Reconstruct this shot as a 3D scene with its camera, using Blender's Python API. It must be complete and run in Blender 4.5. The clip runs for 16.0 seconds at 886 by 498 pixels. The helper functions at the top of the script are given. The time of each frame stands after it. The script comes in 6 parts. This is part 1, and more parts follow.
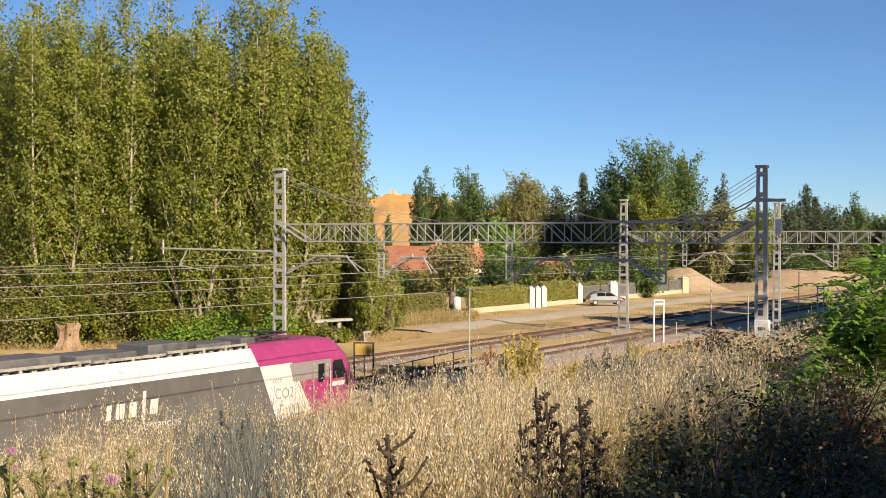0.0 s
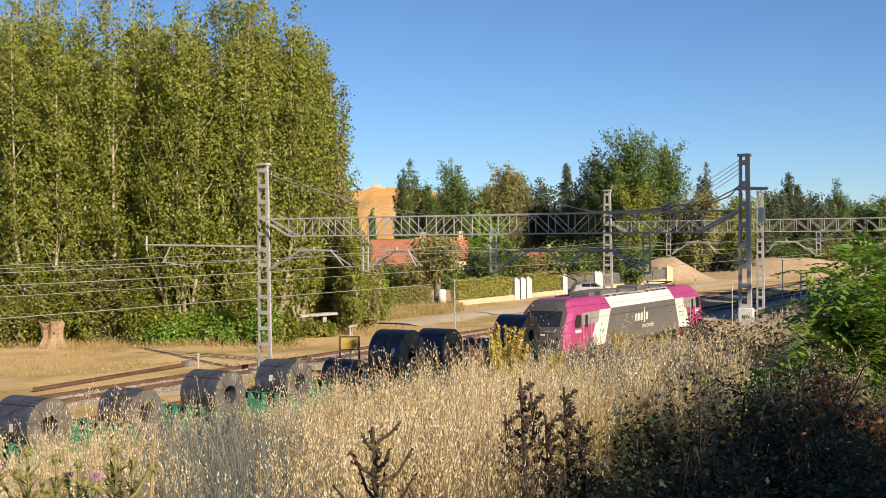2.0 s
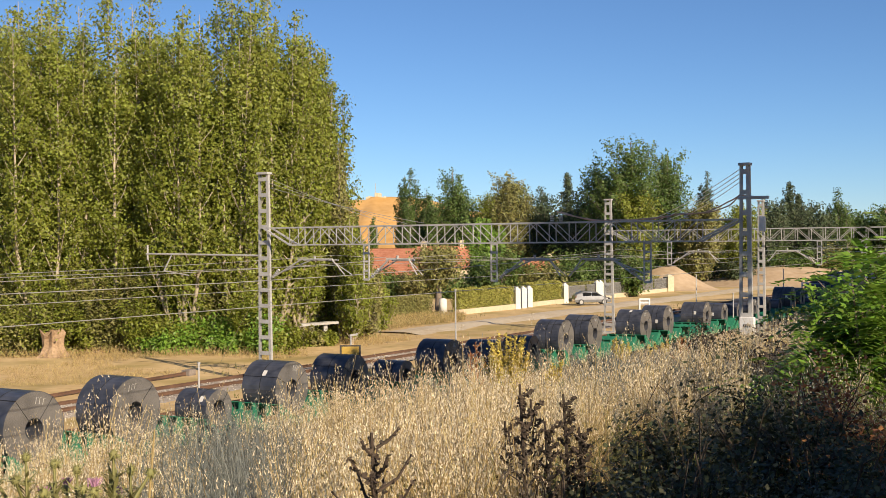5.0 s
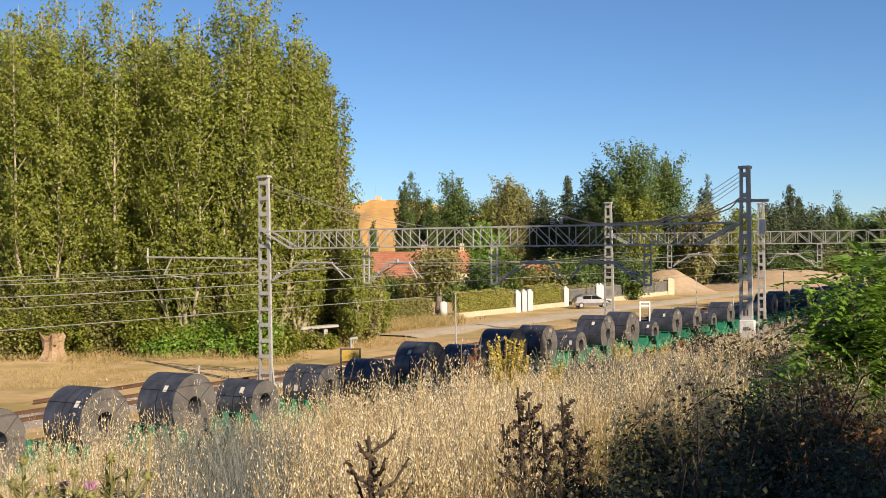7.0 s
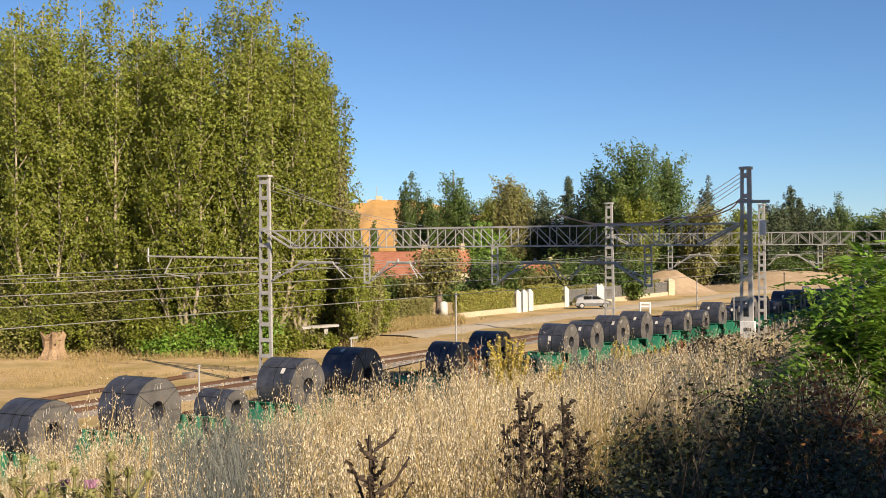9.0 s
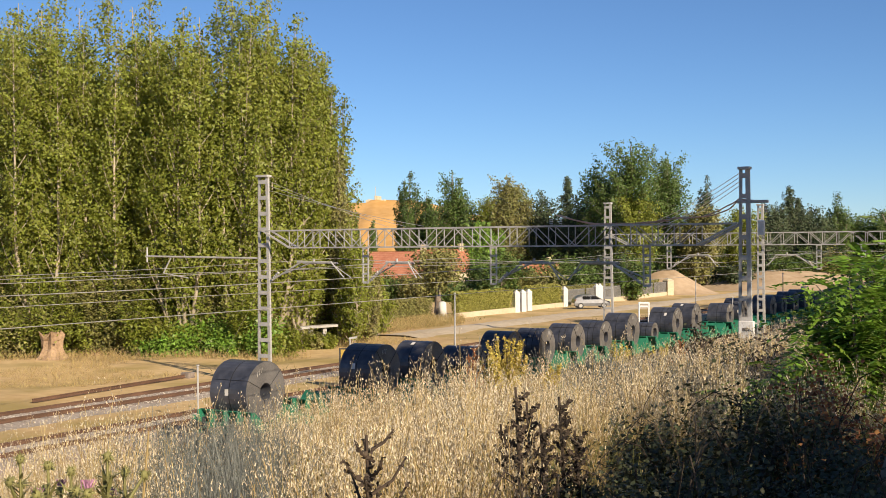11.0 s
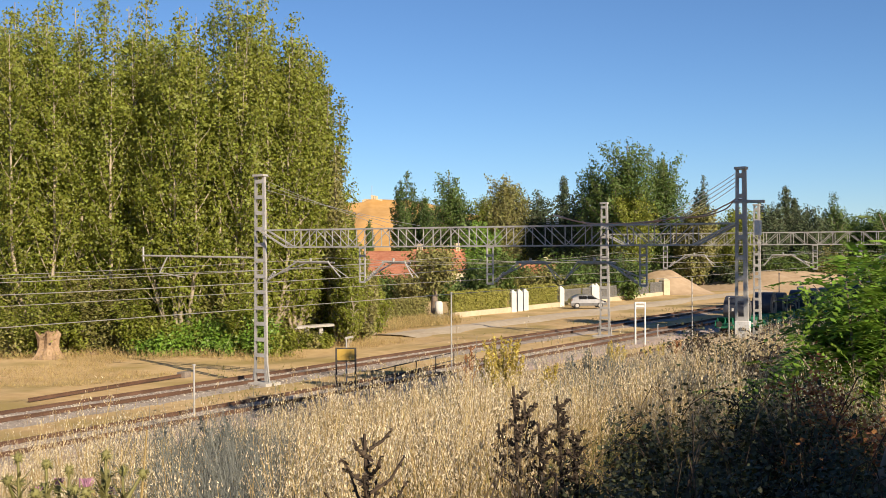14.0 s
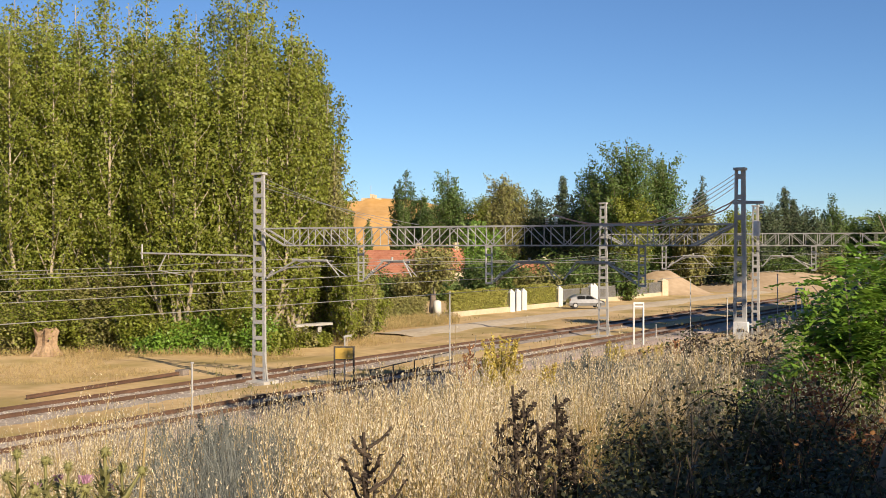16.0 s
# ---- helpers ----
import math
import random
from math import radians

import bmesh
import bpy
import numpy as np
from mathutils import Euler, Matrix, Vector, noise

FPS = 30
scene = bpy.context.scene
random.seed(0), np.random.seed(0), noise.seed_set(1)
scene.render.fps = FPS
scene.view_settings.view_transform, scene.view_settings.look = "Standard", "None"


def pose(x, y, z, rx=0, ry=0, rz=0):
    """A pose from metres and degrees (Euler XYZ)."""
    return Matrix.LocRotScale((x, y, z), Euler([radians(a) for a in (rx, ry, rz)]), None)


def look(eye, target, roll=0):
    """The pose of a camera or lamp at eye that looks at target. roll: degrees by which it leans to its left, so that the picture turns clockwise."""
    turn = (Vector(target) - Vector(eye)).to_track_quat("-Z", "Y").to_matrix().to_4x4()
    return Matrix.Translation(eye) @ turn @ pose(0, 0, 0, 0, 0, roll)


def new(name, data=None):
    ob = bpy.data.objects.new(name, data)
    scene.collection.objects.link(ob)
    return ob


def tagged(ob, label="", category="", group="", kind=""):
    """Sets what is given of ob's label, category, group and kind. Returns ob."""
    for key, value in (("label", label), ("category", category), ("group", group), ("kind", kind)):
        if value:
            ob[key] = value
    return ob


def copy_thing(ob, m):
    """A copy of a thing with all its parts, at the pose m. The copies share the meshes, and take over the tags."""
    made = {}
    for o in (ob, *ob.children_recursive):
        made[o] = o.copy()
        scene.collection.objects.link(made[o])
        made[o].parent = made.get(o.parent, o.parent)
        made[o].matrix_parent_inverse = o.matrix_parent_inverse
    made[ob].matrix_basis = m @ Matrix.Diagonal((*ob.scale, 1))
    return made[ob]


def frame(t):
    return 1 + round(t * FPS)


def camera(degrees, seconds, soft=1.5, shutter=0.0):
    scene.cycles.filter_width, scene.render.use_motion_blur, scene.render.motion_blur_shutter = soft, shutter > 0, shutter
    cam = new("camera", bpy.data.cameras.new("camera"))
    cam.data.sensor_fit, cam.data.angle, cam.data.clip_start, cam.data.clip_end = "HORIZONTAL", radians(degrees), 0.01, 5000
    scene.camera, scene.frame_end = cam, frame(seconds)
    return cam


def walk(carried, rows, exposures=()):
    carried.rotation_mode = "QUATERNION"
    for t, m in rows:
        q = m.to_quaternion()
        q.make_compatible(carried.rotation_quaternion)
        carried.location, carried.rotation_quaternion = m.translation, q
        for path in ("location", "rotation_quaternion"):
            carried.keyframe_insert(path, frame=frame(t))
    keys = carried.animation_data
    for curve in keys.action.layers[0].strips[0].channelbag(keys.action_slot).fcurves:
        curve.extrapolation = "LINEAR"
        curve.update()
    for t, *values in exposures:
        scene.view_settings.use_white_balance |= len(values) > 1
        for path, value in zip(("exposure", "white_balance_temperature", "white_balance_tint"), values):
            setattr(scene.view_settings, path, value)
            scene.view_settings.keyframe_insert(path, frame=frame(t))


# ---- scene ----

# Track plan: s runs along the rails (away, to the right), p across them (away from the bank).
TURN = math.atan2(0.861, 0.509)
TRACKS = Matrix.Rotation(TURN, 4, "Z")
EYE_Z = 7.0


def plan(s, p, z=0.0):
    return TRACKS @ Vector((s, p, z))


# ---- camera ----
cam = camera(40.94, 16.0, soft=0.8)


def cam_row(t, yaw, pitch, roll, x, z):
    m = Matrix.Translation((x, 0, EYE_Z + z)) @ Matrix.Rotation(radians(yaw), 4, "Z")
    return (t, m @ Matrix.Rotation(radians(90 - 0.136 - pitch), 4, "X") @ Matrix.Rotation(radians(roll), 4, "Z"))


walk(cam, [cam_row(*r) for r in (
    (0.0, 0.95, 0.199, 0.247, -0.02, 0.026), (0.5, 0.74, 0.242, 0.044, -0.018, 0.023), (1.0, 0.356, 0.746, -0.293, -0.017, 0.022),
    (1.5, 0.169, 0.595, -0.562, -0.014, 0.02), (2.0, 0.203, 0.55, -0.537, -0.011, 0.021), (2.5, 0.206, 0.475, -0.524, -0.008, 0.017),
    (3.0, 0.233, 0.404, -0.547, -0.003, 0.012), (3.5, 0.241, 0.336, -0.544, -0.005, 0.01), (4.0, 0.245, 0.255, -0.502, -0.005, 0.009),
    (6.5, 0.258, -0.03, -0.572, 0.005, 0.007), (7.0, 0.261, -0.051, -0.556, 0.008, 0.007), (7.5, 0.263, -0.08, -0.509, 0.007, 0.004),
    (8.0, 0.269, -0.073, -0.431, 0.007, 0.005), (8.5, 0.285, -0.064, -0.411, 0.004, 0.006), (9.0, 0.288, -0.052, -0.387, 0.006, 0.005),
    (11.5, 0.215, -0.051, -0.398, 0.015, 0.005), (12.0, 0.183, -0.055, -0.405, 0.015, 0.004), (12.5, 0.145, -0.045, -0.353, 0.006, 0.003),
    (13.0, 0.121, -0.033, -0.345, 0.004, 0.002), (13.5, 0.099, -0.036, -0.315, 0.009, 0.002), (14.0, 0.063, -0.036, -0.312, 0.006, 0.002),
    (14.5, 0.043, -0.035, -0.304, 0.004, 0.002), (15.0, 0.014, -0.042, -0.193, 0.004, 0.002), (15.5, 0.003, -0.023, -0.093, -0.001, 0.0),
    (16.0, 0.0, 0.0, 0.0, 0.0, 0.0))])

# ---- light ----
SUN_AZ = math.atan2(-0.815, 0.58)   # direction to the sun, from +x
SUN_EL = radians(28)
world = bpy.data.worlds.new("sky")
scene.world = world
world.use_nodes = True
wn = world.node_tree.nodes
sky = wn.new("ShaderNodeTexSky")
sky.sky_type, sky.sun_disc = "NISHITA", False
sky.sun_elevation, sky.sun_rotation = SUN_EL, math.pi / 2 - SUN_AZ
sky.altitude = 1500
sky.air_density, sky.dust_density, sky.ozone_density = 0.95, 0.0, 7.0
world.node_tree.links.new(sky.outputs[0], wn["Background"].inputs[0])
wn["Background"].inputs[1].default_value = 0.066
sun = new("sun", bpy.data.lights.new("sun", "SUN"))
sun.data.energy, sun.data.angle, sun.data.color = 5.0, radians(0.5), (1.0, 0.83, 0.62)
sun_dir = Vector((math.cos(SUN_AZ) * math.cos(SUN_EL), math.sin(SUN_AZ) * math.cos(SUN_EL), math.sin(SUN_EL)))
sun.matrix_basis = look(sun_dir * 200, (0, 0, 0))
scene.view_settings.exposure = 0.78


# ---- materials ----
def material(name, a, b, rough=0.8, metal=0.0, grain=6.0, stain=0.6, bump=0.2, spread=0.0, c=None, coat=0.0, through_light=0.0):
    """Two-tone surface: a and b mixed by fine grain and by broad stains; spread varies it from piece to piece."""
    m = bpy.data.materials.new(name)
    m.use_nodes = True
    t = m.node_tree
    n, link = t.nodes, t.links.new
    bsdf = n["Principled BSDF"]
    bsdf.inputs["Roughness"].default_value, bsdf.inputs["Metallic"].default_value = rough, metal
    bsdf.inputs["Coat Weight"].default_value = coat
    place = n.new("ShaderNodeTexCoord")
    fine, broad = n.new("ShaderNodeTexNoise"), n.new("ShaderNodeTexNoise")
    fine.inputs["Scale"].default_value, fine.inputs["Detail"].default_value = grain, 6
    broad.inputs["Scale"].default_value, broad.inputs["Detail"].default_value = stain, 3
    for x in (fine, broad):
        link(place.outputs["Object"], x.inputs["Vector"])
    add = n.new("ShaderNodeMath")
    add.operation = "ADD"
    link(fine.outputs[0], add.inputs[0])
    link(broad.outputs[0], add.inputs[1])
    ramp = n.new("ShaderNodeMapRange")
    ramp.inputs[1].default_value, ramp.inputs[2].default_value = 0.75, 1.25
    link(add.outputs[0], ramp.inputs[0])
    mix = n.new("ShaderNodeMix")
    mix.data_type = "RGBA"
    mix.inputs[6].default_value, mix.inputs[7].default_value = (*a, 1), (*b, 1)
    link(ramp.outputs[0], mix.inputs[0])
    out = mix.outputs[2]
    if spread:
        geo = n.new("ShaderNodeNewGeometry")
        hsv = n.new("ShaderNodeHueSaturation")
        val = n.new("ShaderNodeMapRange")
        val.inputs[3].default_value, val.inputs[4].default_value = 1 - spread, 1 + spread
        link(geo.outputs["Random Per Island"], val.inputs[0])
        link(val.outputs[0], hsv.inputs["Value"])
        hue = n.new("ShaderNodeMapRange")
        hue.inputs[3].default_value, hue.inputs[4].default_value = 0.5 - 0.03 * spread, 0.5 + 0.03 * spread
        link(geo.outputs["Random Per Island"], hue.inputs[0])
        link(hue.outputs[0], hsv.inputs["Hue"])
        link(out, hsv.inputs["Color"])
        out = hsv.outputs[0]
    link(out, bsdf.inputs["Base Color"])
    if bump:
        bp = n.new("ShaderNodeBump")
        bp.inputs["Strength"].default_value, bp.inputs["Distance"].default_value = bump, 0.02
        link(fine.outputs[0], bp.inputs["Height"])
        link(bp.outputs[0], bsdf.inputs["Normal"])
    if through_light:
        tr = n.new("ShaderNodeBsdfTranslucent")
        link(out, tr.inputs["Color"])
        ms = n.new("ShaderNodeMixShader")
        ms.inputs[0].default_value = through_light
        link(bsdf.outputs[0], ms.inputs[1])
        link(tr.outputs[0], ms.inputs[2])
        link(ms.outputs[0], n["Material Output"].inputs["Surface"])
    return m


STEEL = material("galvanised steel", (0.3, 0.297, 0.287), (0.41, 0.403, 0.388), 0.55, 0.0, 14, 1.5, 0.1)
RUST = material("rusty rail", (0.089, 0.050, 0.033), (0.163, 0.092, 0.059), 0.75, 0.3, 20, 1.2, 0.2)
TIE = material("weathered sleeper", (0.148, 0.118, 0.096), (0.244, 0.207, 0.178), 0.9, 0, 12, 1, 0.3)
BALLAST = material("ballast stones", (0.207, 0.170, 0.141), (0.340, 0.296, 0.252), 0.9, 0, 9, 0.4, 0.6, 0.35)
COIL = material("blue-black coil steel", (0.05, 0.055, 0.07), (0.1, 0.105, 0.125), 0.38, 0.35, 3, 0.7, 0.05)
COIL_END = material("coil edge windings", (0.1, 0.095, 0.092), (0.2, 0.19, 0.18), 0.5, 0.4, 40, 1.5, 0.25)
BLACK = material("black rubber and strap", (0.012, 0.012, 0.013), (0.03, 0.03, 0.03), 0.6, 0, 8, 1, 0.1)
GREEN = material("green wagon paint", (0.011, 0.118, 0.067), (0.022, 0.178, 0.096), 0.55, 0, 5, 0.9, 0.1)
PAPER = material("paper label", (0.518, 0.503, 0.459), (0.592, 0.577, 0.548), 0.7, 0, 6, 1, 0)
GREY_PAINT = material("dark grey paint", (0.089, 0.085, 0.085), (0.126, 0.122, 0.118), 0.42, 0, 2.5, 0.4, 0.04)
WHITE_PAINT = material("white paint", (0.533, 0.518, 0.488), (0.622, 0.614, 0.592), 0.4, 0, 3, 0.5, 0.03)
PINK = material("magenta paint", (0.275, 0.035, 0.125), (0.335, 0.05, 0.16), 0.38, 0, 3, 0.5, 0.03)
GLASS_DARK = material("dark tinted glass", (0.012, 0.013, 0.015), (0.02, 0.022, 0.025), 0.06, 0, 2, 0.4, 0, coat=1.0)
EQUIP = material("grimy roof equipment", (0.026, 0.024, 0.022), (0.074, 0.067, 0.059), 0.7, 0.2, 8, 1, 0.2)
BARK = material("grey-brown bark", (0.126, 0.096, 0.074), (0.252, 0.207, 0.163), 0.9, 0, 9, 1, 0.6)
POPLAR_LEAF = material("poplar leaves", (0.215, 0.25, 0.035), (0.32, 0.345, 0.062), 0.5, 0, 0.4, 0.1, 0, 0.4, through_light=0.55)
DARK_LEAF = material("dark foliage", (0.085, 0.14, 0.028), (0.15, 0.21, 0.05), 0.55, 0, 0.4, 0.1, 0, 0.4, through_light=0.42)
BRIGHT_LEAF = material("bright green leaves", (0.13, 0.23, 0.025), (0.2, 0.32, 0.045), 0.45, 0, 2, 0.5, 0, 0.4, through_light=0.35)
OLIVE_LEAF = material("olive scrub leaves", (0.17, 0.17, 0.045), (0.25, 0.23, 0.075), 0.6, 0, 0.5, 0.1, 0, 0.4, through_light=0.25)
CONIFER = material("conifer needles", (0.035, 0.055, 0.02), (0.07, 0.09, 0.035), 0.7, 0, 0.5, 0.1, 0, 0.35)
EARTH = material("dry sandy earth", (0.311, 0.215, 0.111), (0.444, 0.333, 0.192), 0.95, 0, 1.2, 0.06, 0.4)
STRAW = material("dry oat straw", (0.31, 0.225, 0.09), (0.45, 0.345, 0.16), 0.75, 0, 3, 0.5, 0, 0.3, through_light=0.25)
HUSK = material("pale oat husks", (0.55, 0.455, 0.3), (0.72, 0.63, 0.46), 0.6, 0, 3, 0.5, 0, 0.3, through_light=0.3)


# ---- building helpers ----
def part(name, bm, mat, parent=None, label="", smooth=False):
    me = bpy.data.meshes.new(name)
    bm.normal_update()
    bm.to_mesh(me)
    bm.free()
    me.materials.append(mat)
    if smooth:
        me.shade_smooth()
    ob = new(name, me)
    if parent:
        ob.parent = parent
    if label:
        ob["label"] = label
    return ob


def mesh_part(name, verts, faces, mat, parent=None, label="", smooth=False):
    me = bpy.data.meshes.new(name)
    me.from_pydata([tuple(v) for v in verts], [], faces)
    me.update()
    me.materials.append(mat)
    if smooth:
        me.shade_smooth()
    ob = new(name, me)
    if parent:
        ob.parent = parent
    if label:
        ob["label"] = label
    return ob


def box(bm, x0, x1, y0, y1, z0, z1, bevel=0.0):
    r = bmesh.ops.create_cube(bm, size=1, matrix=Matrix.Translation(((x0 + x1) / 2, (y0 + y1) / 2, (z0 + z1) / 2)) @ Matrix.Diagonal((abs(x1 - x0), abs(y1 - y0), abs(z1 - z0), 1)))
    if bevel:
        es = list({e for v in r["verts"] for e in v.link_edges})
        bmesh.ops.bevel(bm, geom=es, offset=bevel, segments=2, affect="EDGES", profile=0.5)
    return bm


def rod(bm, a, b, r, r2=None, n=6):
    a, b = Vector(a), Vector(b)
    d = b - a
    m = Matrix.Translation((a + b) / 2) @ d.to_track_quat("Z", "Y").to_matrix().to_4x4()
    bmesh.ops.create_cone(bm, cap_ends=True, segments=n, radius1=r, radius2=r if r2 is None else r2, depth=d.length, matrix=m)
    return bm


def flat(bm, a, b, w, h):
    """A flat bar from a to b, w wide and h thick."""
    a, b = Vector(a), Vector(b)
    d = b - a
    m = Matrix.Translation((a + b) / 2) @ d.to_track_quat("Z", "Y").to_matrix().to_4x4() @ Matrix.Diagonal((w, h, d.length, 1))
    bmesh.ops.create_cube(bm, size=1, matrix=m)
    return bm


def tube(points, radii, n=6):
    """Verts and faces of a tapering tube along points."""
    v, f = [], []
    for i, p in enumerate(points):
        p = Vector(p)
        q = Vector(points[min(i + 1, len(points) - 1)]) - Vector(points[max(i - 1, 0)])
        m = q.to_track_quat("Z", "Y").to_matrix()
        for k in range(n):
            a = 2 * math.pi * k / n
            v.append(p + m @ Vector((math.cos(a) * radii[i], math.sin(a) * radii[i], 0)))
    for i in range(len(points) - 1):
        for k in range(n):
            f.append((i * n + k, i * n + (k + 1) % n, (i + 1) * n + (k + 1) % n, (i + 1) * n + k))
    return v, f


def leaf_mesh(name, co, corners, mat, parent, label):
    """One mesh of many separate small blades with the same number of corners."""
    n = len(co) // corners
    me = bpy.data.meshes.new(name)
    me.vertices.add(corners * n)
    me.vertices.foreach_set("co", co.ravel().astype(np.float32))
    me.loops.add(corners * n)
    me.loops.foreach_set("vertex_index", np.arange(corners * n, dtype=np.int32))
    me.polygons.add(n)
    me.polygons.foreach_set("loop_start", np.arange(0, corners * n, corners, dtype=np.int32))
    me.update(calc_edges=True)
    me.materials.append(mat)
    ob = new(name, me)
    ob["kind"] = "stuff"
    if parent:
        ob.parent = parent
    if label:
        ob["label"] = label
    return ob


def quads(name, centre, u, v, mat, parent=None, label=""):
    """Many small four-cornered leaves in one mesh: centres and two half axes, as arrays. Each is a kite, bent along its middle."""
    nrm = np.cross(u, v)
    nrm /= np.linalg.norm(nrm, axis=1)[:, None] + 1e-9
    lift = nrm * np.linalg.norm(v, axis=1)[:, None] * 0.25
    co = np.stack([centre - u, centre - v + lift, centre + u, centre + v + lift], 1).reshape(-1, 3)
    return leaf_mesh(name, co, 4, mat, parent, label)


def slips(name, centre, u, v, mat, parent=None, label=""):
    """Many small three-cornered leaves in one mesh, for foliage seen from afar."""
    co = np.stack([centre - u, centre + u * 0.6 - v * 1.1, centre + u * 0.8 + v * 1.1], 1).reshape(-1, 3)
    return leaf_mesh(name, co, 3, mat, parent, label)


def unit(v):
    return v / (np.linalg.norm(v, axis=1)[:, None] + 1e-9)


def leaf_axes(rng, n, size, up=0.3, long=1.5, out=None):
    """Random leaf half axes; with out, the blades turn roughly that way, as leaves turn outwards."""
    if out is None:
        out = np.array([[0, 0, 0.2]])
    nrm = unit(rng.normal(size=(n, 3)) * 0.55 + out + np.array([0, 0, up]))
    b = unit(np.cross(nrm, rng.normal(size=(n, 3))))
    a = np.cross(nrm, b)
    k = size * rng.uniform(0.6, 1.3, (n, 1)) / 2
    return a * k * long, b * k


def thing(name, label, category, m=None, group="", kind=""):
    ob = new(name)
    ob.empty_display_size = 0.3
    if m:
        ob.matrix_basis = m
    return tagged(ob, label, category, group, kind)


# ---- ground ----
def ground_z(s, p):
    """Level yard at 0, the bank on which the camera stands rising from p = 19 to p = 10, then gently on."""
    knots = ((-60, 5.6), (0, 5.45), (3, 5.25), (7, 4.6), (10, 3.85), (13, 2.5), (18.5, 0.1), (20, -0.02), (5000, -0.02))
    for (a, za), (b, zb) in zip(knots, knots[1:]):
        if p <= b:
            k = max(0.0, (p - a) / (b - a))
            z = za + (zb - za) * k
            break
    w = noise.noise(Vector((s * 0.35, p * 0.35, 0)))
    z += w * (0.12 if p < 19 else 0.03)
    if p > 46:
        z += 0.12 * noise.noise(Vector((s * 0.12, p * 0.12, 3)))
    return z


def make_ground():
    ss = [-2500, -900, -300, -120, -60] + [x * 1.0 for x in range(-40, 150, 1)] + [160, 180, 210, 260, 340, 480, 800, 1500, 3000]
    pp = [-2500, -900, -300, -120, -50, -25] + [x * 0.8 for x in range(-20, 78)] + [64, 68, 74, 82, 95, 115, 150, 210, 320, 600, 1200, 3000]
    verts = [(s, p, ground_z(s, p)) for p in pp for s in ss]
    n = len(ss)
    faces = [(j * n + i, j * n + i + 1, (j + 1) * n + i + 1, (j + 1) * n + i) for j in range(len(pp) - 1) for i in range(n - 1)]
    ob = mesh_part("ground", verts, faces, GROUND, smooth=True)
    ob.matrix_basis = TRACKS
    tagged(ob, "dry sandy ground with sparse yellow grass beside the tracks", "ground", kind="structure")


def ground_material():
    m = material("dry yard ground", (0.4, 0.27, 0.115), (0.54, 0.39, 0.195), 0.95, 0, 1.5, 0.07, 0.5)
    t = m.node_tree
    n, link = t.nodes, t.links.new
    bsdf = n["Principled BSDF"]
    old = bsdf.inputs["Base Color"].links[0].from_socket
    place = n["Texture Coordinate"]
    patch = n.new("ShaderNodeTexNoise")
    patch.inputs["Scale"].default_value, patch.inputs["Detail"].default_value = 0.16, 5
    link(place.outputs["Object"], patch.inputs["Vector"])
    r = n.new("ShaderNodeMapRange")
    r.inputs[1].default_value, r.inputs[2].default_value = 0.48, 0.62
    link(patch.outputs[0], r.inputs[0])
    mix = n.new("ShaderNodeMix")
    mix.data_type = "RGBA"
    link(r.outputs[0], mix.inputs[0])
    link(old, mix.inputs[6])
    mix.inputs[7].default_value = (0.31, 0.23, 0.075, 1)
    link(mix.outputs[2], bsdf.inputs["Base Color"])
    return m


GROUND = ground_material()
make_ground()

# ---- tracks ----
GAUGE = 1.668
TRACK_P = (26.95, 33.7, 40.3)


def rail_profile(s0, s1, p):
    """Foot, web and head of one rail, extruded along s."""
    prof = [(-0.07, 0), (0.07, 0), (0.07, 0.015), (0.012, 0.035), (0.012, 0.125), (0.036, 0.135), (0.036, 0.17), (-0.036, 0.17), (-0.036, 0.135), (-0.012, 0.125), (-0.012, 0.035), (-0.07, 0.015)]
    v = [(s, p + a, 0.08 + b) for s in (s0, s1) for a, b in prof]
    k = len(prof)
    f = [(i, (i + 1) % k, k + (i + 1) % k, k + i) for i in range(k)] + [tuple(range(k - 1, -1, -1)), tuple(range(k, 2 * k))]
    return v, f


def make_track(p, s0, s1, label):
    th = thing("railway_track", label, "railway track", TRACKS, "railway tracks", "structure")
    for side in (-1, 1):
        v, f = rail_profile(s0, s1, p + side * (GAUGE / 2 + 0.036))
        mesh_part("rail", v, f, RUST, th)
    # ballast bed
    bm = bmesh.new()
    rows = []
    step = 0.8
    n = int((s1 - s0) / step) + 1
    for dp, z in ((-2.2, -0.06), (-1.5, 0.06), (-0.7, 0.075), (0.7, 0.075), (1.5, 0.06), (2.2, -0.06)):
        rows.append([bm.verts.new((s0 + i * step, p + dp + 0.15 * noise.noise(Vector((i * 0.7, dp, p))), z + 0.05 * noise.noise(Vector((i, dp * 2, p))))) for i in range(n)])
    for a, b in zip(rows, rows[1:]):
        for i in range(n - 1):
            bm.faces.new((a[i], a[i + 1], b[i + 1], b[i]))
    part("ballast_bed", bm, BALLAST, th, smooth=True)
    # sleepers near the camera singly, sharing one mesh
    me = None
    k = 0
    s = s0
    while s < s1:
        if 15 < s < 150:
            if me is None:
                bm = bmesh.new()
                box(bm, -0.12, 0.12, -1.3, 1.3, -0.05, 0.078)
                ob = part("sleeper", bm, TIE, th)
                me = ob.data
            else:
                ob = new("sleeper", me)
                ob.parent = th
            ob.location = (s, p + 0.02 * math.sin(k * 7.1), 0.012 * math.sin(k * 3.3))
            ob.rotation_euler = (0, 0, 0.02 * math.sin(k * 5.7))
        k += 1
        s += 0.62
    return th


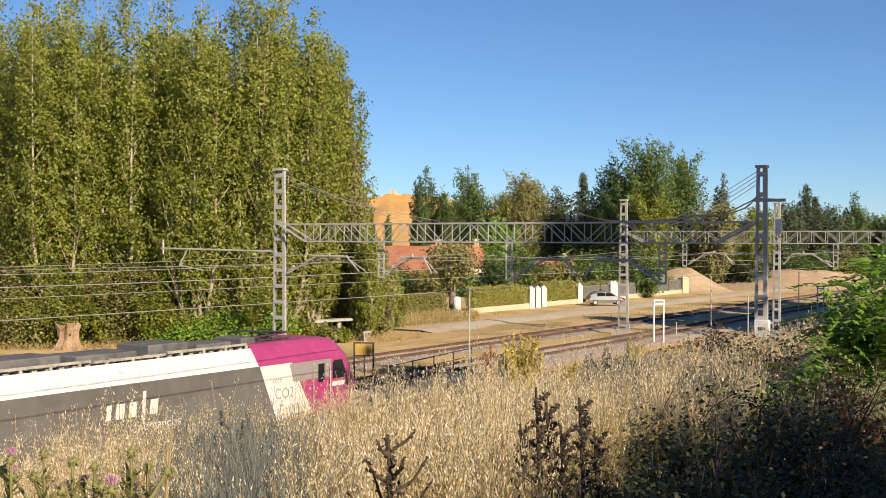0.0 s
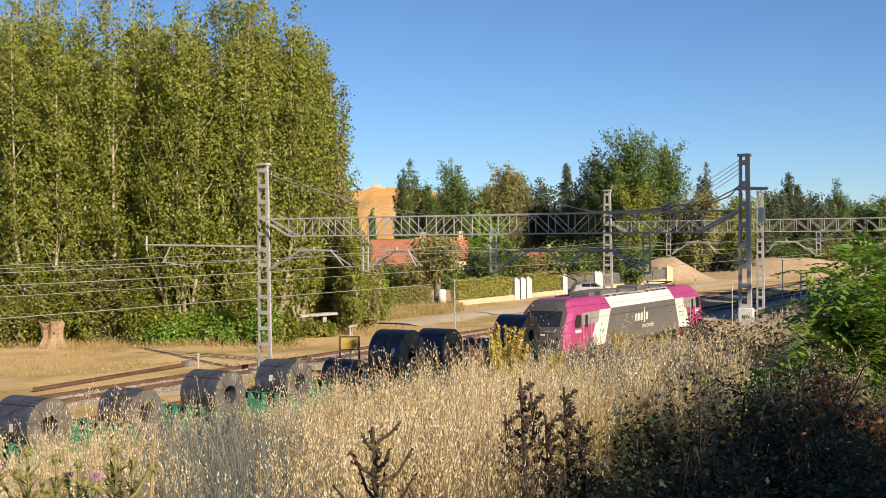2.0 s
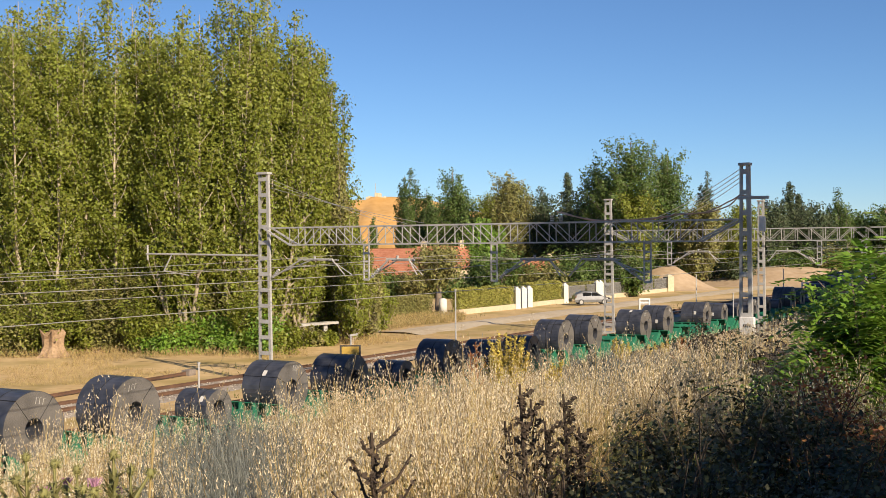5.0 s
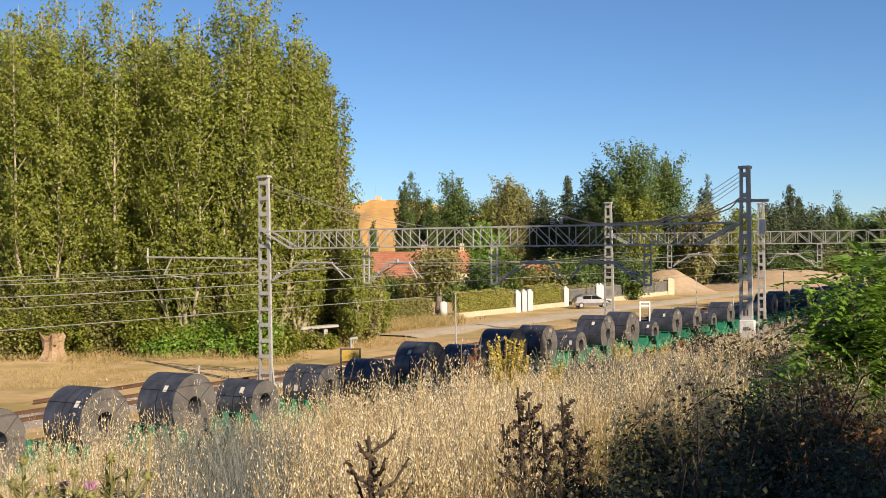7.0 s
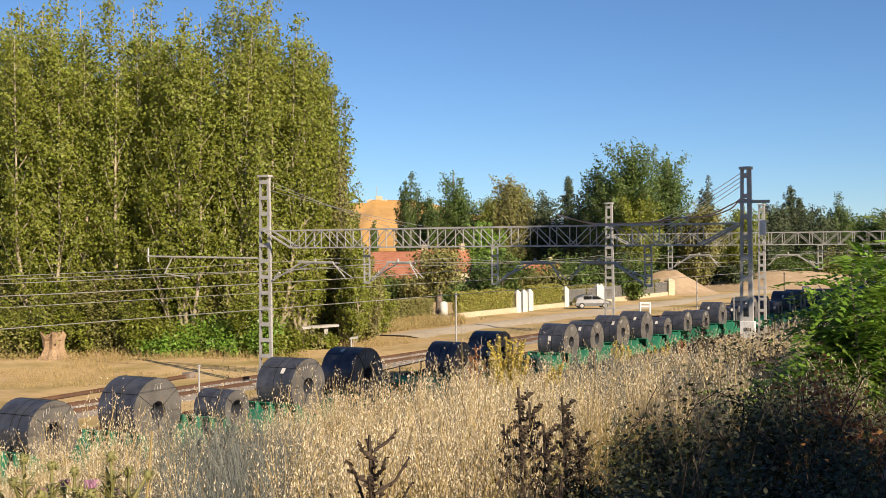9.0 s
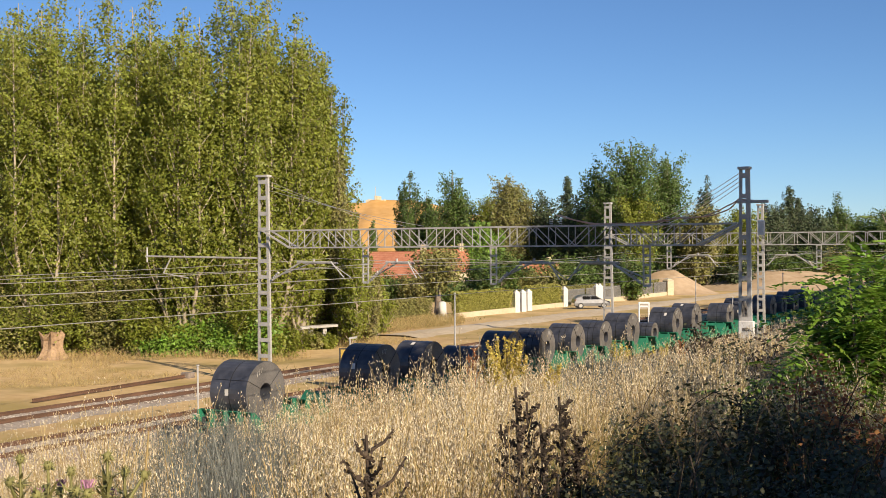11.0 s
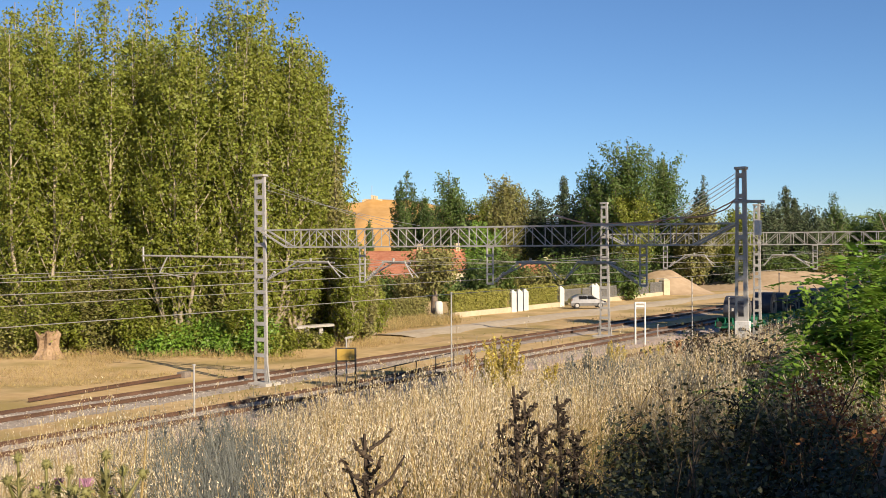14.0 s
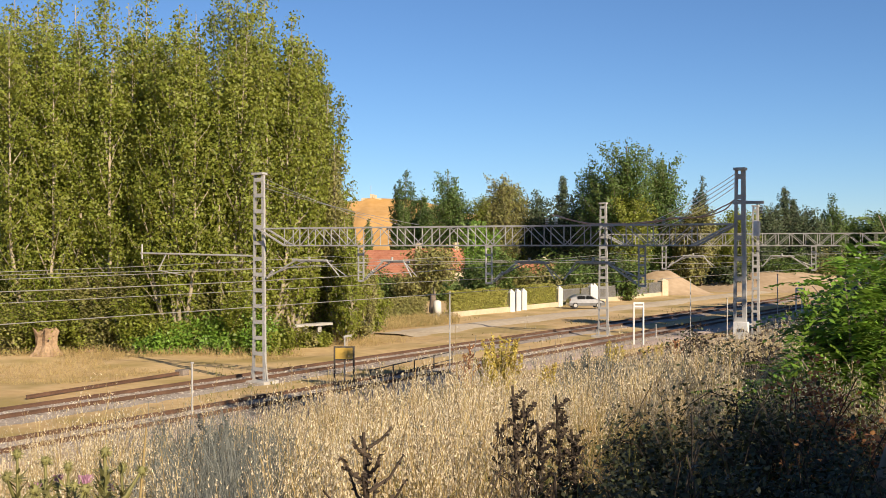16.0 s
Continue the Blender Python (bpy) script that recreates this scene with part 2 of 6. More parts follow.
make_track(TRACK_P[0], -60, 320, "main railway track on ballast below the bank")
make_track(TRACK_P[1], -60, 320, "rusty siding track on pale ballast")
make_track(TRACK_P[2], -60, 320, "rusty outer siding track in dry grass")


def stub_rail():
    """A single length of old rail beside the outer siding, with a stop block at its end."""
    th = thing("old_rail", "single rusty length of disused rail beside the siding", "rail", TRACKS @ Matrix.Translation((37.0, 44.0, -0.06)) @ Matrix.Rotation(0.1, 4, "Z"))
    v, f = rail_profile(0, 11.4, 0)
    mesh_part("rail", v, f, RUST, th)
    bm = bmesh.new()
    box(bm, 11.2, 11.75, -0.28, 0.28, 0.0, 0.34, 0.03)
    part("stop_block", bm, TIE, th, "dark wooden block")


stub_rail()


def ballast_stones(p, s0, s1, n, seed):
    """Loose angular stones lying on the bed and its shoulders."""
    rng = np.random.default_rng(seed)
    s, d = rng.uniform(s0, s1, n), np.clip(rng.normal(0, 1.25, n), -2.9, 2.9)
    near_rail = np.abs(np.abs(d) - 0.87) < 0.09
    s, d = s[~near_rail], d[~near_rail]
    n = len(s)
    z = np.interp(np.abs(d), (0, 0.7, 1.5, 2.2, 3.0), (0.085, 0.085, 0.065, -0.04, -0.05))
    c = np.stack([s, p + d, z], 1)
    k = rng.uniform(0.025, 0.06, (n, 1))
    a = unit(rng.normal(size=(n, 3)))
    b = unit(np.cross(a, rng.normal(size=(n, 3))))
    e = np.cross(a, b)
    co = np.stack([c + a * k, c + b * k * 0.8, c - a * k, c - b * k * 0.8, c + e * k * 0.7, c - e * k * 0.7], 1).reshape(-1, 3)
    tri = np.array([(0, 1, 4), (1, 2, 4), (2, 3, 4), (3, 0, 4), (1, 0, 5), (2, 1, 5), (3, 2, 5), (0, 3, 5)])
    idx = (np.arange(n)[:, None, None] * 6 + tri[None]).reshape(-1)
    me = bpy.data.meshes.new("ballast_stones")
    me.vertices.add(6 * n)
    me.vertices.foreach_set("co", co.ravel().astype(np.float32))
    me.loops.add(24 * n)
    me.loops.foreach_set("vertex_index", idx.astype(np.int32))
    me.polygons.add(8 * n)
    me.polygons.foreach_set("loop_start", np.arange(0, 24 * n, 3, dtype=np.int32))
    me.update(calc_edges=True)
    me.materials.append(STONE)
    ob = new("ballast_stones", me)
    ob.matrix_basis = TRACKS
    tagged(ob, "loose pale grey ballast stones along the track", "ballast", kind="stuff")


STONE = material("pale ballast stone", (0.27, 0.24, 0.205), (0.5, 0.46, 0.4), 0.9, 0, 9, 0.5, 0, 0.45)
ballast_stones(TRACK_P[1], 24, 78, 9000, 31)
ballast_stones(TRACK_P[2], 26, 74, 6500, 32)
ballast_stones(TRACK_P[0], 30, 62, 3500, 33)


# ---- overhead line ----
def lattice_mast(s, p, h, w0=0.86, w1=0.66, foot=True):
    """Two channel legs joined by short battens; broader at the foot."""
    th = thing("catenary_mast", "galvanised steel lattice catenary mast beside the tracks", "mast", TRACKS @ Matrix.Translation((s, p, 0)), "catenary masts")
    for side, t in ((-1, 0.17), (1, 0.11)):
        x0, x1 = side * (w0 - t) / 2, side * (w1 - t) / 2
        # channel section, web outwards
        prof = ((-0.06, -0.5), (-0.06, 0.5), (0.06, 0.5), (0.06, -0.5), (0.045, -0.5), (0.045, 0.4), (-0.045, 0.4), (-0.045, -0.5))
        v = [(a, x + side * t * b, z) for x, z in ((x0, 0.1), (x1, h)) for a, b in prof]
        f = [(k, (k + 1) % 8, 8 + (k + 1) % 8, 8 + k) for k in range(8)]
        mesh_part("leg", v, f, STEEL, th)
    k = int(h / 0.78)
    for i in range(k):
        z = 0.7 + i * (h - 1.0) / (k - 1)
        ww = (w0 + (w1 - w0) * z / h) / 2 - 0.03
        bm = bmesh.new()
        box(bm, -0.075, -0.062, -ww, ww, z - 0.1, z + 0.1)
        part("batten", bm, STEEL, th)
    bm = bmesh.new()
    box(bm, -0.2, 0.2, -w1 * 0.56, w1 * 0.56, h - 0.05, h + 0.06, 0.01)
    part("mast_cap", bm, STEEL, th)
    for side in (-1, 1):
        bm = bmesh.new()
        flat(bm, (0, side * w0 * 0.5, 1.0), (0, side * w0 * 0.64, 0.1), 0.1, 0.02)
        part("foot_gusset", bm, STEEL, th)
    bm = bmesh.new()
    box(bm, -0.6, 0.6, -0.8, 0.8, -0.4, 0.14, 0.03)
    part("concrete_foot", bm, CONCRETE, th, "weathered concrete foundation block")
    return th


CONCRETE = material("weathered concrete", (0.311, 0.296, 0.274), (0.429, 0.414, 0.385), 0.9, 0, 8, 0.8, 0.3)


def portal_beam(s, p0, p1, z0=7.03, z1=7.9):
    """Box lattice beam: four chords, posts and diagonals."""
    th = thing("portal_beam", "grey steel lattice portal beam carrying the overhead wires", "gantry", TRACKS @ Matrix.Translation((s, 0, 0)), "portal beams")
    a, b = min(p0, p1), max(p0, p1)
    for x in (-0.35, 0.35):
        for z in (z0, z1):
            bm = bmesh.new()
            inset = 1.7 if z == z0 else 0
            flat(bm, (x, a + inset, z), (x, b - inset, z), 0.065, 0.065)
            part("chord", bm, STEEL, th)
        for e, q in ((a, 1), (b, -1)):
            bm = bmesh.new()
            flat(bm, (x, e, z1), (x, e + q * 1.7, z0), 0.08, 0.08)
            part("end_strut", bm, STEEL, th)
    k = int((b - a - 3.4) / 0.95)
    for i in range(k + 1):
        p = a + 1.7 + i * (b - a - 3.4) / k
        for x in (-0.35, 0.35):
            bm = bmesh.new()
            flat(bm, (x, p, z0), (x, p, z1), 0.036, 0.036)
            part("post", bm, STEEL, th)
            if i < k:
                q = a + 1.7 + (i + 1) * (b - a - 3.4) / k
                bm = bmesh.new()
                if (i // 2) % 2:
                    flat(bm, (x, p, z0), (x, q, z1), 0.034, 0.034)
                else:
                    flat(bm, (x, p, z1), (x, q, z0), 0.034, 0.034)
                part("diagonal", bm, STEEL, th)
        bm = bmesh.new()
        flat(bm, (-0.35, p, z1), (0.35, p, z1), 0.04, 0.04)
        part("cross_tie", bm, STEEL, th)
    return th


def drop_post(s, p, z0=5.3, z1=7.03):
    th = thing("drop_post", "short steel lattice hanger below the portal beam", "hanger", TRACKS @ Matrix.Translation((s, p, 0)), "drop posts")
    for y in (-0.15, 0.15):
        bm = bmesh.new()
        flat(bm, (0, y, z0), (0, y, z1), 0.06, 0.06)
        part("leg", bm, STEEL, th)
    for z in (z0 + 0.02, z0 + 0.45, z0 + 0.9, z0 + 1.3, z1 - 0.05):
        bm = bmesh.new()
        flat(bm, (0, -0.15, z), (0, 0.15, z), 0.05, 0.1)
        part("batten", bm, STEEL, th)
    return th


def cantilever(s, p, reach, z=5.35, top=6.3):
    """Sloping strut, level top tube, steady arm and insulators, reaching across the track."""
    th = thing("catenary_cantilever", "grey tubular catenary cantilever with insulators over the track", "cantilever", TRACKS @ Matrix.Translation((s, p, 0)), "cantilevers")
    q = 1 if reach > 0 else -1
    r = abs(reach)
    bm = bmesh.new()
    rod(bm, (0, q * 0.25, z + 0.05), (0, q * r * 0.45, top), 0.045)
    part("strut", bm, STEEL, th)
    bm = bmesh.new()
    rod(bm, (0.5, q * 0.2, z + 0.25), (0.5, q * r * 0.5, top - 0.05), 0.035)
    part("strut", bm, STEEL, th)
    for dx in (0, 0.5):
        bm = bmesh.new()
        rod(bm, (dx, q * r * 0.4, top - 0.1 * dx), (dx, q * r * 0.85, top - 0.1 * dx), 0.045)
        part("top_tube", bm, STEEL, th)
    bm = bmesh.new()
    rod(bm, (0, q * r * 0.84, top), (0, q * r, top - 0.75), 0.035)
    rod(bm, (0.25, q * r * 0.78, top), (0.25, q * r * 1.05, top - 0.75), 0.025)
    part("steady_arm", bm, STEEL, th)
    bm = bmesh.new()
    for i in range(5):
        rod(bm, (0, q * (0.32 + 0.09 * i), z + 0.1 + 0.085 * i), (0, q * (0.36 + 0.09 * i), z + 0.14 + 0.085 * i), 0.075, n=10)
    part("insulator", bm, CONCRETE, th, "ribbed pale insulator")
    bm = bmesh.new()
    rod(bm, (0, q * r * 0.62, top), (0, q * r * 0.62, top + 0.18), 0.06, n=8)
    part("wire_clamp", bm, STEEL, th)
    return th


def wire(name, pts, r, mat, label, sag=0.0):
    """One wire through points of the plan, sagging between them."""
    path = []
    for a, b in zip(pts, pts[1:]):
        for i in range(12):
            k = i / 12
            q = Vector(a).lerp(Vector(b), k)
            q.z -= sag * 4 * k * (1 - k)
            path.append(q)
    path.append(Vector(pts[-1]))
    v, f = tube(path, [r] * len(path), 5)
    ob = mesh_part(name, v, f, mat, smooth=True)
    ob.matrix_basis = TRACKS
    return tagged(ob, label, "wire", "overhead wires")


COPPER = material("weathered copper wire", (0.34, 0.32, 0.29), (0.5, 0.48, 0.44), 0.5, 0.5, 6, 1, 0)
PALE_WIRE = material("aluminium wire", (0.45, 0.45, 0.44), (0.6, 0.6, 0.6), 0.4, 0.6, 6, 1, 0)
S1, S2 = 47.5, 85.0
lattice_mast(S1, 39.0, 10.7)
lattice_mast(S1, 14.1, 10.12, 0.62, 0.42)
lattice_mast(S2, 35.9, 10.3, 0.9, 0.55)
lattice_mast(S2, 24.1, 9.9, 0.62, 0.45)
lattice_mast(S2, 12.0, 10.3)
portal_beam(S1, 38.8, 14.3)
portal_beam(S2, 35.8, 12.2)
for p, reach in ((32.7, -2.9), (25.66, -3.3), (18.3, 3.6)):
    drop_post(S1, p)
    cantilever(S1, p, reach)
cantilever(S1, 38.8, -4.8, 5.3)
for p, reach in ((31.0, -3.6), (20.0, 3.6), (17.0, -3.4)):
    drop_post(S2, p)
    cantilever(S2, p, reach)
for p, low in ((34.6, 6.0), (28.0, 5.4), (20.5, 5.4)):
    for z, sag, r in ((low, 0.02, 0.011), (6.5, 0.45, 0.011)):
        wire("contact_wire" if z < 6.1 else "messenger_wire", [(-10, p - 0.3, z), (S1, p, z), (S2, p + 0.2, z), (126, p, z), (200, p, z)], r, COPPER, "thin copper overhead wire along the track", sag)

# ---- trees ----
def tree(name, label, x, y, h, profile, leaves, leaf, mat, seed, stems=1, branches=70, rise=1.0, low=0.08, category="tree", clump=0.35, trunk_r=None, lean=0.0, group="", z0=0.0):
    """Trunk and rising limbs; leaves gather in clumps along the limbs. profile(k) is the crown's radius at k of the height."""
    rng = np.random.default_rng(seed)
    th = thing(name, label, category, Matrix.Translation((x, y, z0 - 0.1)), group)
    r0 = trunk_r or h * 0.014
    tv, tf = [], []
    anchors = []
    tops = []
    for i in range(stems):
        a = rng.uniform(0, 6.28)
        off = np.array([math.cos(a), math.sin(a), 0]) * (0 if stems == 1 else rng.uniform(0.25, 0.55) * profile(0.5))
        top = h * (1.0 if i == 0 else rng.uniform(0.8, 0.98))
        pts = []
        for k in np.linspace(0, 1, 9):
            w = np.array([math.sin(k * 5 + a), math.cos(k * 4 + a), 0]) * 0.012 * h * k
            pts.append(off * min(1, k * 2.2) + w + np.array([lean * k * h, 0, k * top * 0.97]))
        v, f = tube(pts, [r0 * (1.15 - k) / (1 if i == 0 else 1.6) + 0.015 for k in np.linspace(0, 1, 9)], 7)
        n = len(tv)
        tv += v
        tf += [tuple(q + n for q in g) for g in f]
        tops.append((np.array(pts), top))
    mesh_part("trunk", tv, tf, BARK, th, smooth=True)
    lv, lf = [], []
    cs, rs = [], []
    for i in range(branches):
        pts, top = tops[i % stems]
        k0 = low + (0.93 - low) * (i + rng.uniform(0, 1)) / branches
        start = np.array([np.interp(k0, np.linspace(0, 1, 9), pts[:, q]) for q in range(3)])
        a = i * 2.4 + rng.uniform(-0.5, 0.5)
        reach = 1.0
        k1 = min(0.99, k0 + 0.03)
        rad = profile(k1) * rng.uniform(0.62, 1.12) * reach / (1.25 if stems > 1 else 1)
        up = rad * rise * rng.uniform(0.7, 1.4)
        up = min(up, max(0.2, (1.02 * top - start[2])))
        end = start + np.array([math.cos(a) * rad, math.sin(a) * rad, up])
        mid = (start + end) / 2 + np.array([math.cos(a), math.sin(a), -0.6]) * rad * 0.12
        v, f = tube([start, mid, end], [r0 * 0.36 * (1.1 - k0) + 0.014, r0 * 0.22 * (1.1 - k0) + 0.012, 0.01], 4)
        n = len(lv)
        lv += v
        lf += [tuple(q + n for q in g) for g in f]
        m = max(3, int(rad * 2.2 + 2))
        for j in range(m):
            k = (j + 0.6) / m
            c = start + (end - start) * k + (mid - (start + end) / 2) * (1 - abs(2 * k - 1))
            cs.append(c)
            rs.append(clump * (0.55 + 0.45 * rng.uniform()) * (1.15 - 0.45 * k) * max(0.45, min(1.3, rad / 1.6)))
    for pts, top in tops:
        for k in np.linspace(0.88, 1.02, 5):
            cs.append(np.array([np.interp(k, np.linspace(0, 1, 9), pts[:, q]) for q in range(3)]) + np.array([0, 0, (k - 0.97) * h * 0.6 if k > 0.97 else 0]))
            rs.append(clump * 0.6)
    mesh_part("branchwork", lv, lf, BARK, th)
    cs, rs = np.array(cs), np.array(rs)
    pick = rng.choice(len(cs), leaves, p=rs ** 1.4 / (rs ** 1.4).sum())
    spread = np.clip(rng.normal(size=(leaves, 3)), -1.5, 1.5) * rs[pick][:, None] * np.array([0.75, 0.75, 1.0])
    c = cs[pick] + spread
    c[:, 2] = np.maximum(c[:, 2], 0.25)
    axis = np.stack([np.zeros(leaves), np.zeros(leaves), c[:, 2]], 1)
    u, v = leaf_axes(rng, leaves, leaf, 0.25, 1.25, unit(c - axis) * 0.6 + unit(spread) * 0.5)
    slips("crown", c, u, v, mat, th)
    return th


def at(px, depth):
    """The x at which a thing that deep stands, from its bearing."""
    return (px - 784) / 2100 * depth


PALE_BARK = material("pale poplar bark", (0.27, 0.225, 0.16), (0.42, 0.36, 0.27), 0.85, 0, 9, 1, 0.4)


def poplar(name, label, x, y, h, r, leaves, leaf, mat, seed, spires=11, z0=0.0, low=0.07, group="poplar row", bark=None):
    """Upright poplar: a sheaf of rising stems, each a leafy spire of its own with short steep branches."""
    rng = np.random.default_rng(seed)
    th = thing(name, label, "tree", Matrix.Translation((x, y, z0 - 0.1)), group)
    ks = np.linspace(0, 1, 10)
    tv, tf, bv, bf = [], [], [], []
    starts, ends, weight = [], [], []
    for i in range(spires):
        a = i * 2.4 + rng.uniform(-0.5, 0.5)
        q = 0.0 if i == 0 else rng.uniform(0.3, 0.8) * r
        top = h * (1.0 if i == 0 else rng.uniform(0.74, 0.99) - 0.08 * q / r)
        sway = rng.uniform(-0.2, 0.2, 2)
        out = np.clip(ks / 0.3, 0, 1) ** 0.7 * q
        pts = np.stack([np.cos(a) * out + sway[0] * np.sin(ks * 5 + a), np.sin(a) * out + sway[1] * np.cos(ks * 4 + a), ks * top], 1)
        v, f = tube(pts, [h * (0.0105 if i == 0 else 0.0065) * (1.04 - k) + 0.012 for k in ks], 6)
        n = len(tv)
        tv += v
        tf += [tuple(g + n for g in e) for e in f]
        width = r * (0.52 if i == 0 else rng.uniform(0.36, 0.5))
        m = 38
        for j in range(m):
            k0 = low + (0.97 - low) * (j + rng.uniform()) / m
            start = np.array([np.interp(k0, ks, pts[:, e]) for e in range(3)])
            rad = width * min(1.0, 0.8 + 1.5 * k0) * (1 - max(0.0, (k0 - 0.35) / 0.68) ** 1.7) * rng.uniform(0.55, 1.25) + 0.12
            b = j * 2.4 + rng.uniform(-0.6, 0.6)
            up = min(rad * rng.uniform(1.1, 2.2), 1.04 * top - start[2] + 0.3)
            end = start + np.array([np.cos(b) * rad, np.sin(b) * rad, up])
            mid = (start + end) / 2 + np.array([np.cos(b), np.sin(b), -0.5]) * rad * 0.12
            v, f = tube([start, mid, end], [0.05 * (1.1 - k0) + 0.012, 0.03 * (1.1 - k0) + 0.01, 0.008], 3)
            n = len(bv)
            bv += v
            bf += [tuple(g + n for g in e) for e in f]
            starts.append(start)
            ends.append(end)
            weight.append(rad ** 0.9 * rng.uniform(0.35, 1.3))
    mesh_part("trunk", tv, tf, bark or PALE_BARK, th, smooth=True)
    mesh_part("branchwork", bv, bf, bark or PALE_BARK, th)
    starts, ends, weight = np.array(starts), np.array(ends), np.array(weight)
    pick = rng.choice(len(starts), leaves, p=weight / weight.sum())
    t = rng.uniform(0.12, 1.06, (leaves, 1)) ** 0.75
    off = rng.normal(size=(leaves, 3)) * (0.2 + 0.012 * r * r) * np.array([1, 1, 1.15])
    c = starts[pick] + (ends[pick] - starts[pick]) * t + off * (1.2 - 0.5 * t)
    c[:, 2] = np.maximum(c[:, 2], 0.3)
    away = c * np.array([1, 1, 0])
    u, v = leaf_axes(rng, leaves, leaf, 0.3, 1.2, unit(away) * 0.5 + unit(off) * 0.55)
    slips("crown", c, u, v, mat, th)
    return th


for i, (px, depth, h, r, k) in enumerate((
        (316, 81, 22.4, 3.1, 1), (-60, 88, 24.6, 4.0, 1), (30, 83, 23.3, 3.3, 1), (98, 86, 25.0, 3.9, 1), (185, 83, 24.0, 3.7, 1), (262, 85, 24.2, 3.6, 1), (346, 90, 23.6, 3.4, 0.5),
        (402, 83, 25.4, 3.8, 1), (470, 85, 24.6, 3.7, 1), (520, 86, 23.2, 3.2, 1), (566, 88, 21.0, 2.4, 0.7), (135, 95, 25.3, 3.6, 0.45), (225, 93, 25.0, 3.6, 0.45), (440, 94, 25, 3.6, 0.45), (66, 81, 22.4, 3.0, 0.9))):
    poplar("poplar_tree", "tall leafy green poplar in a row behind the siding", at(px, depth), depth, h + (1.1 if px < 420 else 0.6), r * 1.12, int(52000 * k), 0.182, POPLAR_LEAF, 10 + i)
for i, (px, depth, h, r) in enumerate(((594, 86, 14.5, 1.3), (612, 84, 9.0, 1.5), (640, 88, 6.2, 1.6), (585, 90, 11.0, 1.6), (560, 90, 6.5, 2.2), (655, 95, 4.6, 1.6))):
    poplar("young_poplar", "slender young poplar at the end of the tree row", at(px, depth), depth, h, r, 9000, 0.15, POPLAR_LEAF if i % 2 else OLIVE_LEAF, 40 + i, 4, 0.0, 0.04, "young poplars")


def shrub(name, label, x, y, z, h, r, leaves, leaf, mat, seed, category="shrub", group="", stretch=1.0, stem=None):
    """Many thin stems from one root, leaves in clumps at their upper ends."""
    rng = np.random.default_rng(seed)
    th = thing(name, label, category, Matrix.Translation((x, y, z)), group)
    sv, sf, cs, rs = [], [], [], []
    for i in range(max(10, int(r * 10))):
        a, q = rng.uniform(0, 6.28), rng.uniform(0.1, 1.0) ** 0.6
        end = np.array([math.cos(a) * r * q * stretch, math.sin(a) * r * q, h * rng.uniform(0.55, 1.05) * (1 - 0.45 * q * q)])
        mid = end * np.array([0.35, 0.35, 0.6])
        root = np.array([math.cos(a) * 0.3 * r * q * stretch, math.sin(a) * 0.3 * r * q, -0.05])
        v, f = tube([root, mid, end], [0.02 + 0.008 * r, 0.014 + 0.004 * r, 0.005], 4)
        n = len(sv)
        sv += v
        sf += [tuple(k + n for k in g) for g in f]
        for k in (0.25, 0.5, 0.7, 0.85, 1.0):
            cs.append(root + (end - root) * k)
            rs.append(r * 0.24 * rng.uniform(0.6, 1.2))
    mesh_part("stem_tangle", sv, sf, stem or BARK, th)
    cs, rs = np.array(cs), np.array(rs)
    pick = rng.choice(len(cs), leaves)
    c = cs[pick] + rng.normal(size=(leaves, 3)) * rs[pick][:, None] * np.array([0.8, 0.8, 0.75])
    c[:, 2] = np.abs(c[:, 2]) + 0.03
    u, v = leaf_axes(rng, leaves, leaf, 0.3, 1.4, unit(c) * 0.9)
    (quads if leaf < 0.05 else slips)("foliage", c, u, v, mat, th)
    return th


rng = random.Random(4)
for i in range(34):
    px = -60 + i * 21 + rng.uniform(-10, 10)
    d = (78.5 if px < 500 else 88) + rng.uniform(-1.5, 3)
    bright = 250 < px < 480 and i % 3
    shrub("undergrowth_shrub", "low bright green shrub under the poplars" if bright else "dense olive-green shrub under the poplars", at(px, d), d, -0.1, rng.uniform(1.6, 2.9) if bright else rng.uniform(2.2, 6.4), rng.uniform(1.3, 2.4), 3800, 0.15, (BRIGHT_LEAF if bright else (OLIVE_LEAF if i % 2 else POPLAR_LEAF)), 100 + i, "shrub", "undergrowth")


def broken_stump(px, depth):
    """Pale splintered stump with flaring roots."""
    v, f = [], []
    n = 14
    for z, r in ((-0.1, 1.25), (0.25, 0.85), (0.7, 0.62), (1.2, 0.6), (1.55, 0.7)):
        for k in range(n):
            a = 6.2832 * k / n
            q = r * (1 + 0.22 * math.sin(a * 5 + z) + 0.1 * math.sin(a * 9))
            v.append((math.cos(a) * q, math.sin(a) * q, z + (0.3 * math.sin(a * 4) + 0.2 * math.sin(a * 7) if z > 1.5 else 0)))
    f = [(j * n + k, j * n + (k + 1) % n, (j + 1) * n + (k + 1) % n, (j + 1) * n + k) for j in range(4) for k in range(n)]
    f.append(tuple(range(4 * n, 5 * n)))
    ob = mesh_part("tree_stump", v, f, STUMP)
    ob.location = (at(px, depth), depth, 0)
    tagged(ob, "pale splintered tree stump under the poplars", "stump")


STUMP = material("pale splintered wood", (0.2, 0.13, 0.075), (0.36, 0.25, 0.15), 0.9, 0, 7, 0.8, 0.6)
broken_stump(82, 76)
broken_stump(158, 79)

# ---- train ----
TRAIN_P = 26.95


def run(t):
    return 20.5 * t - 0.05 * t * t


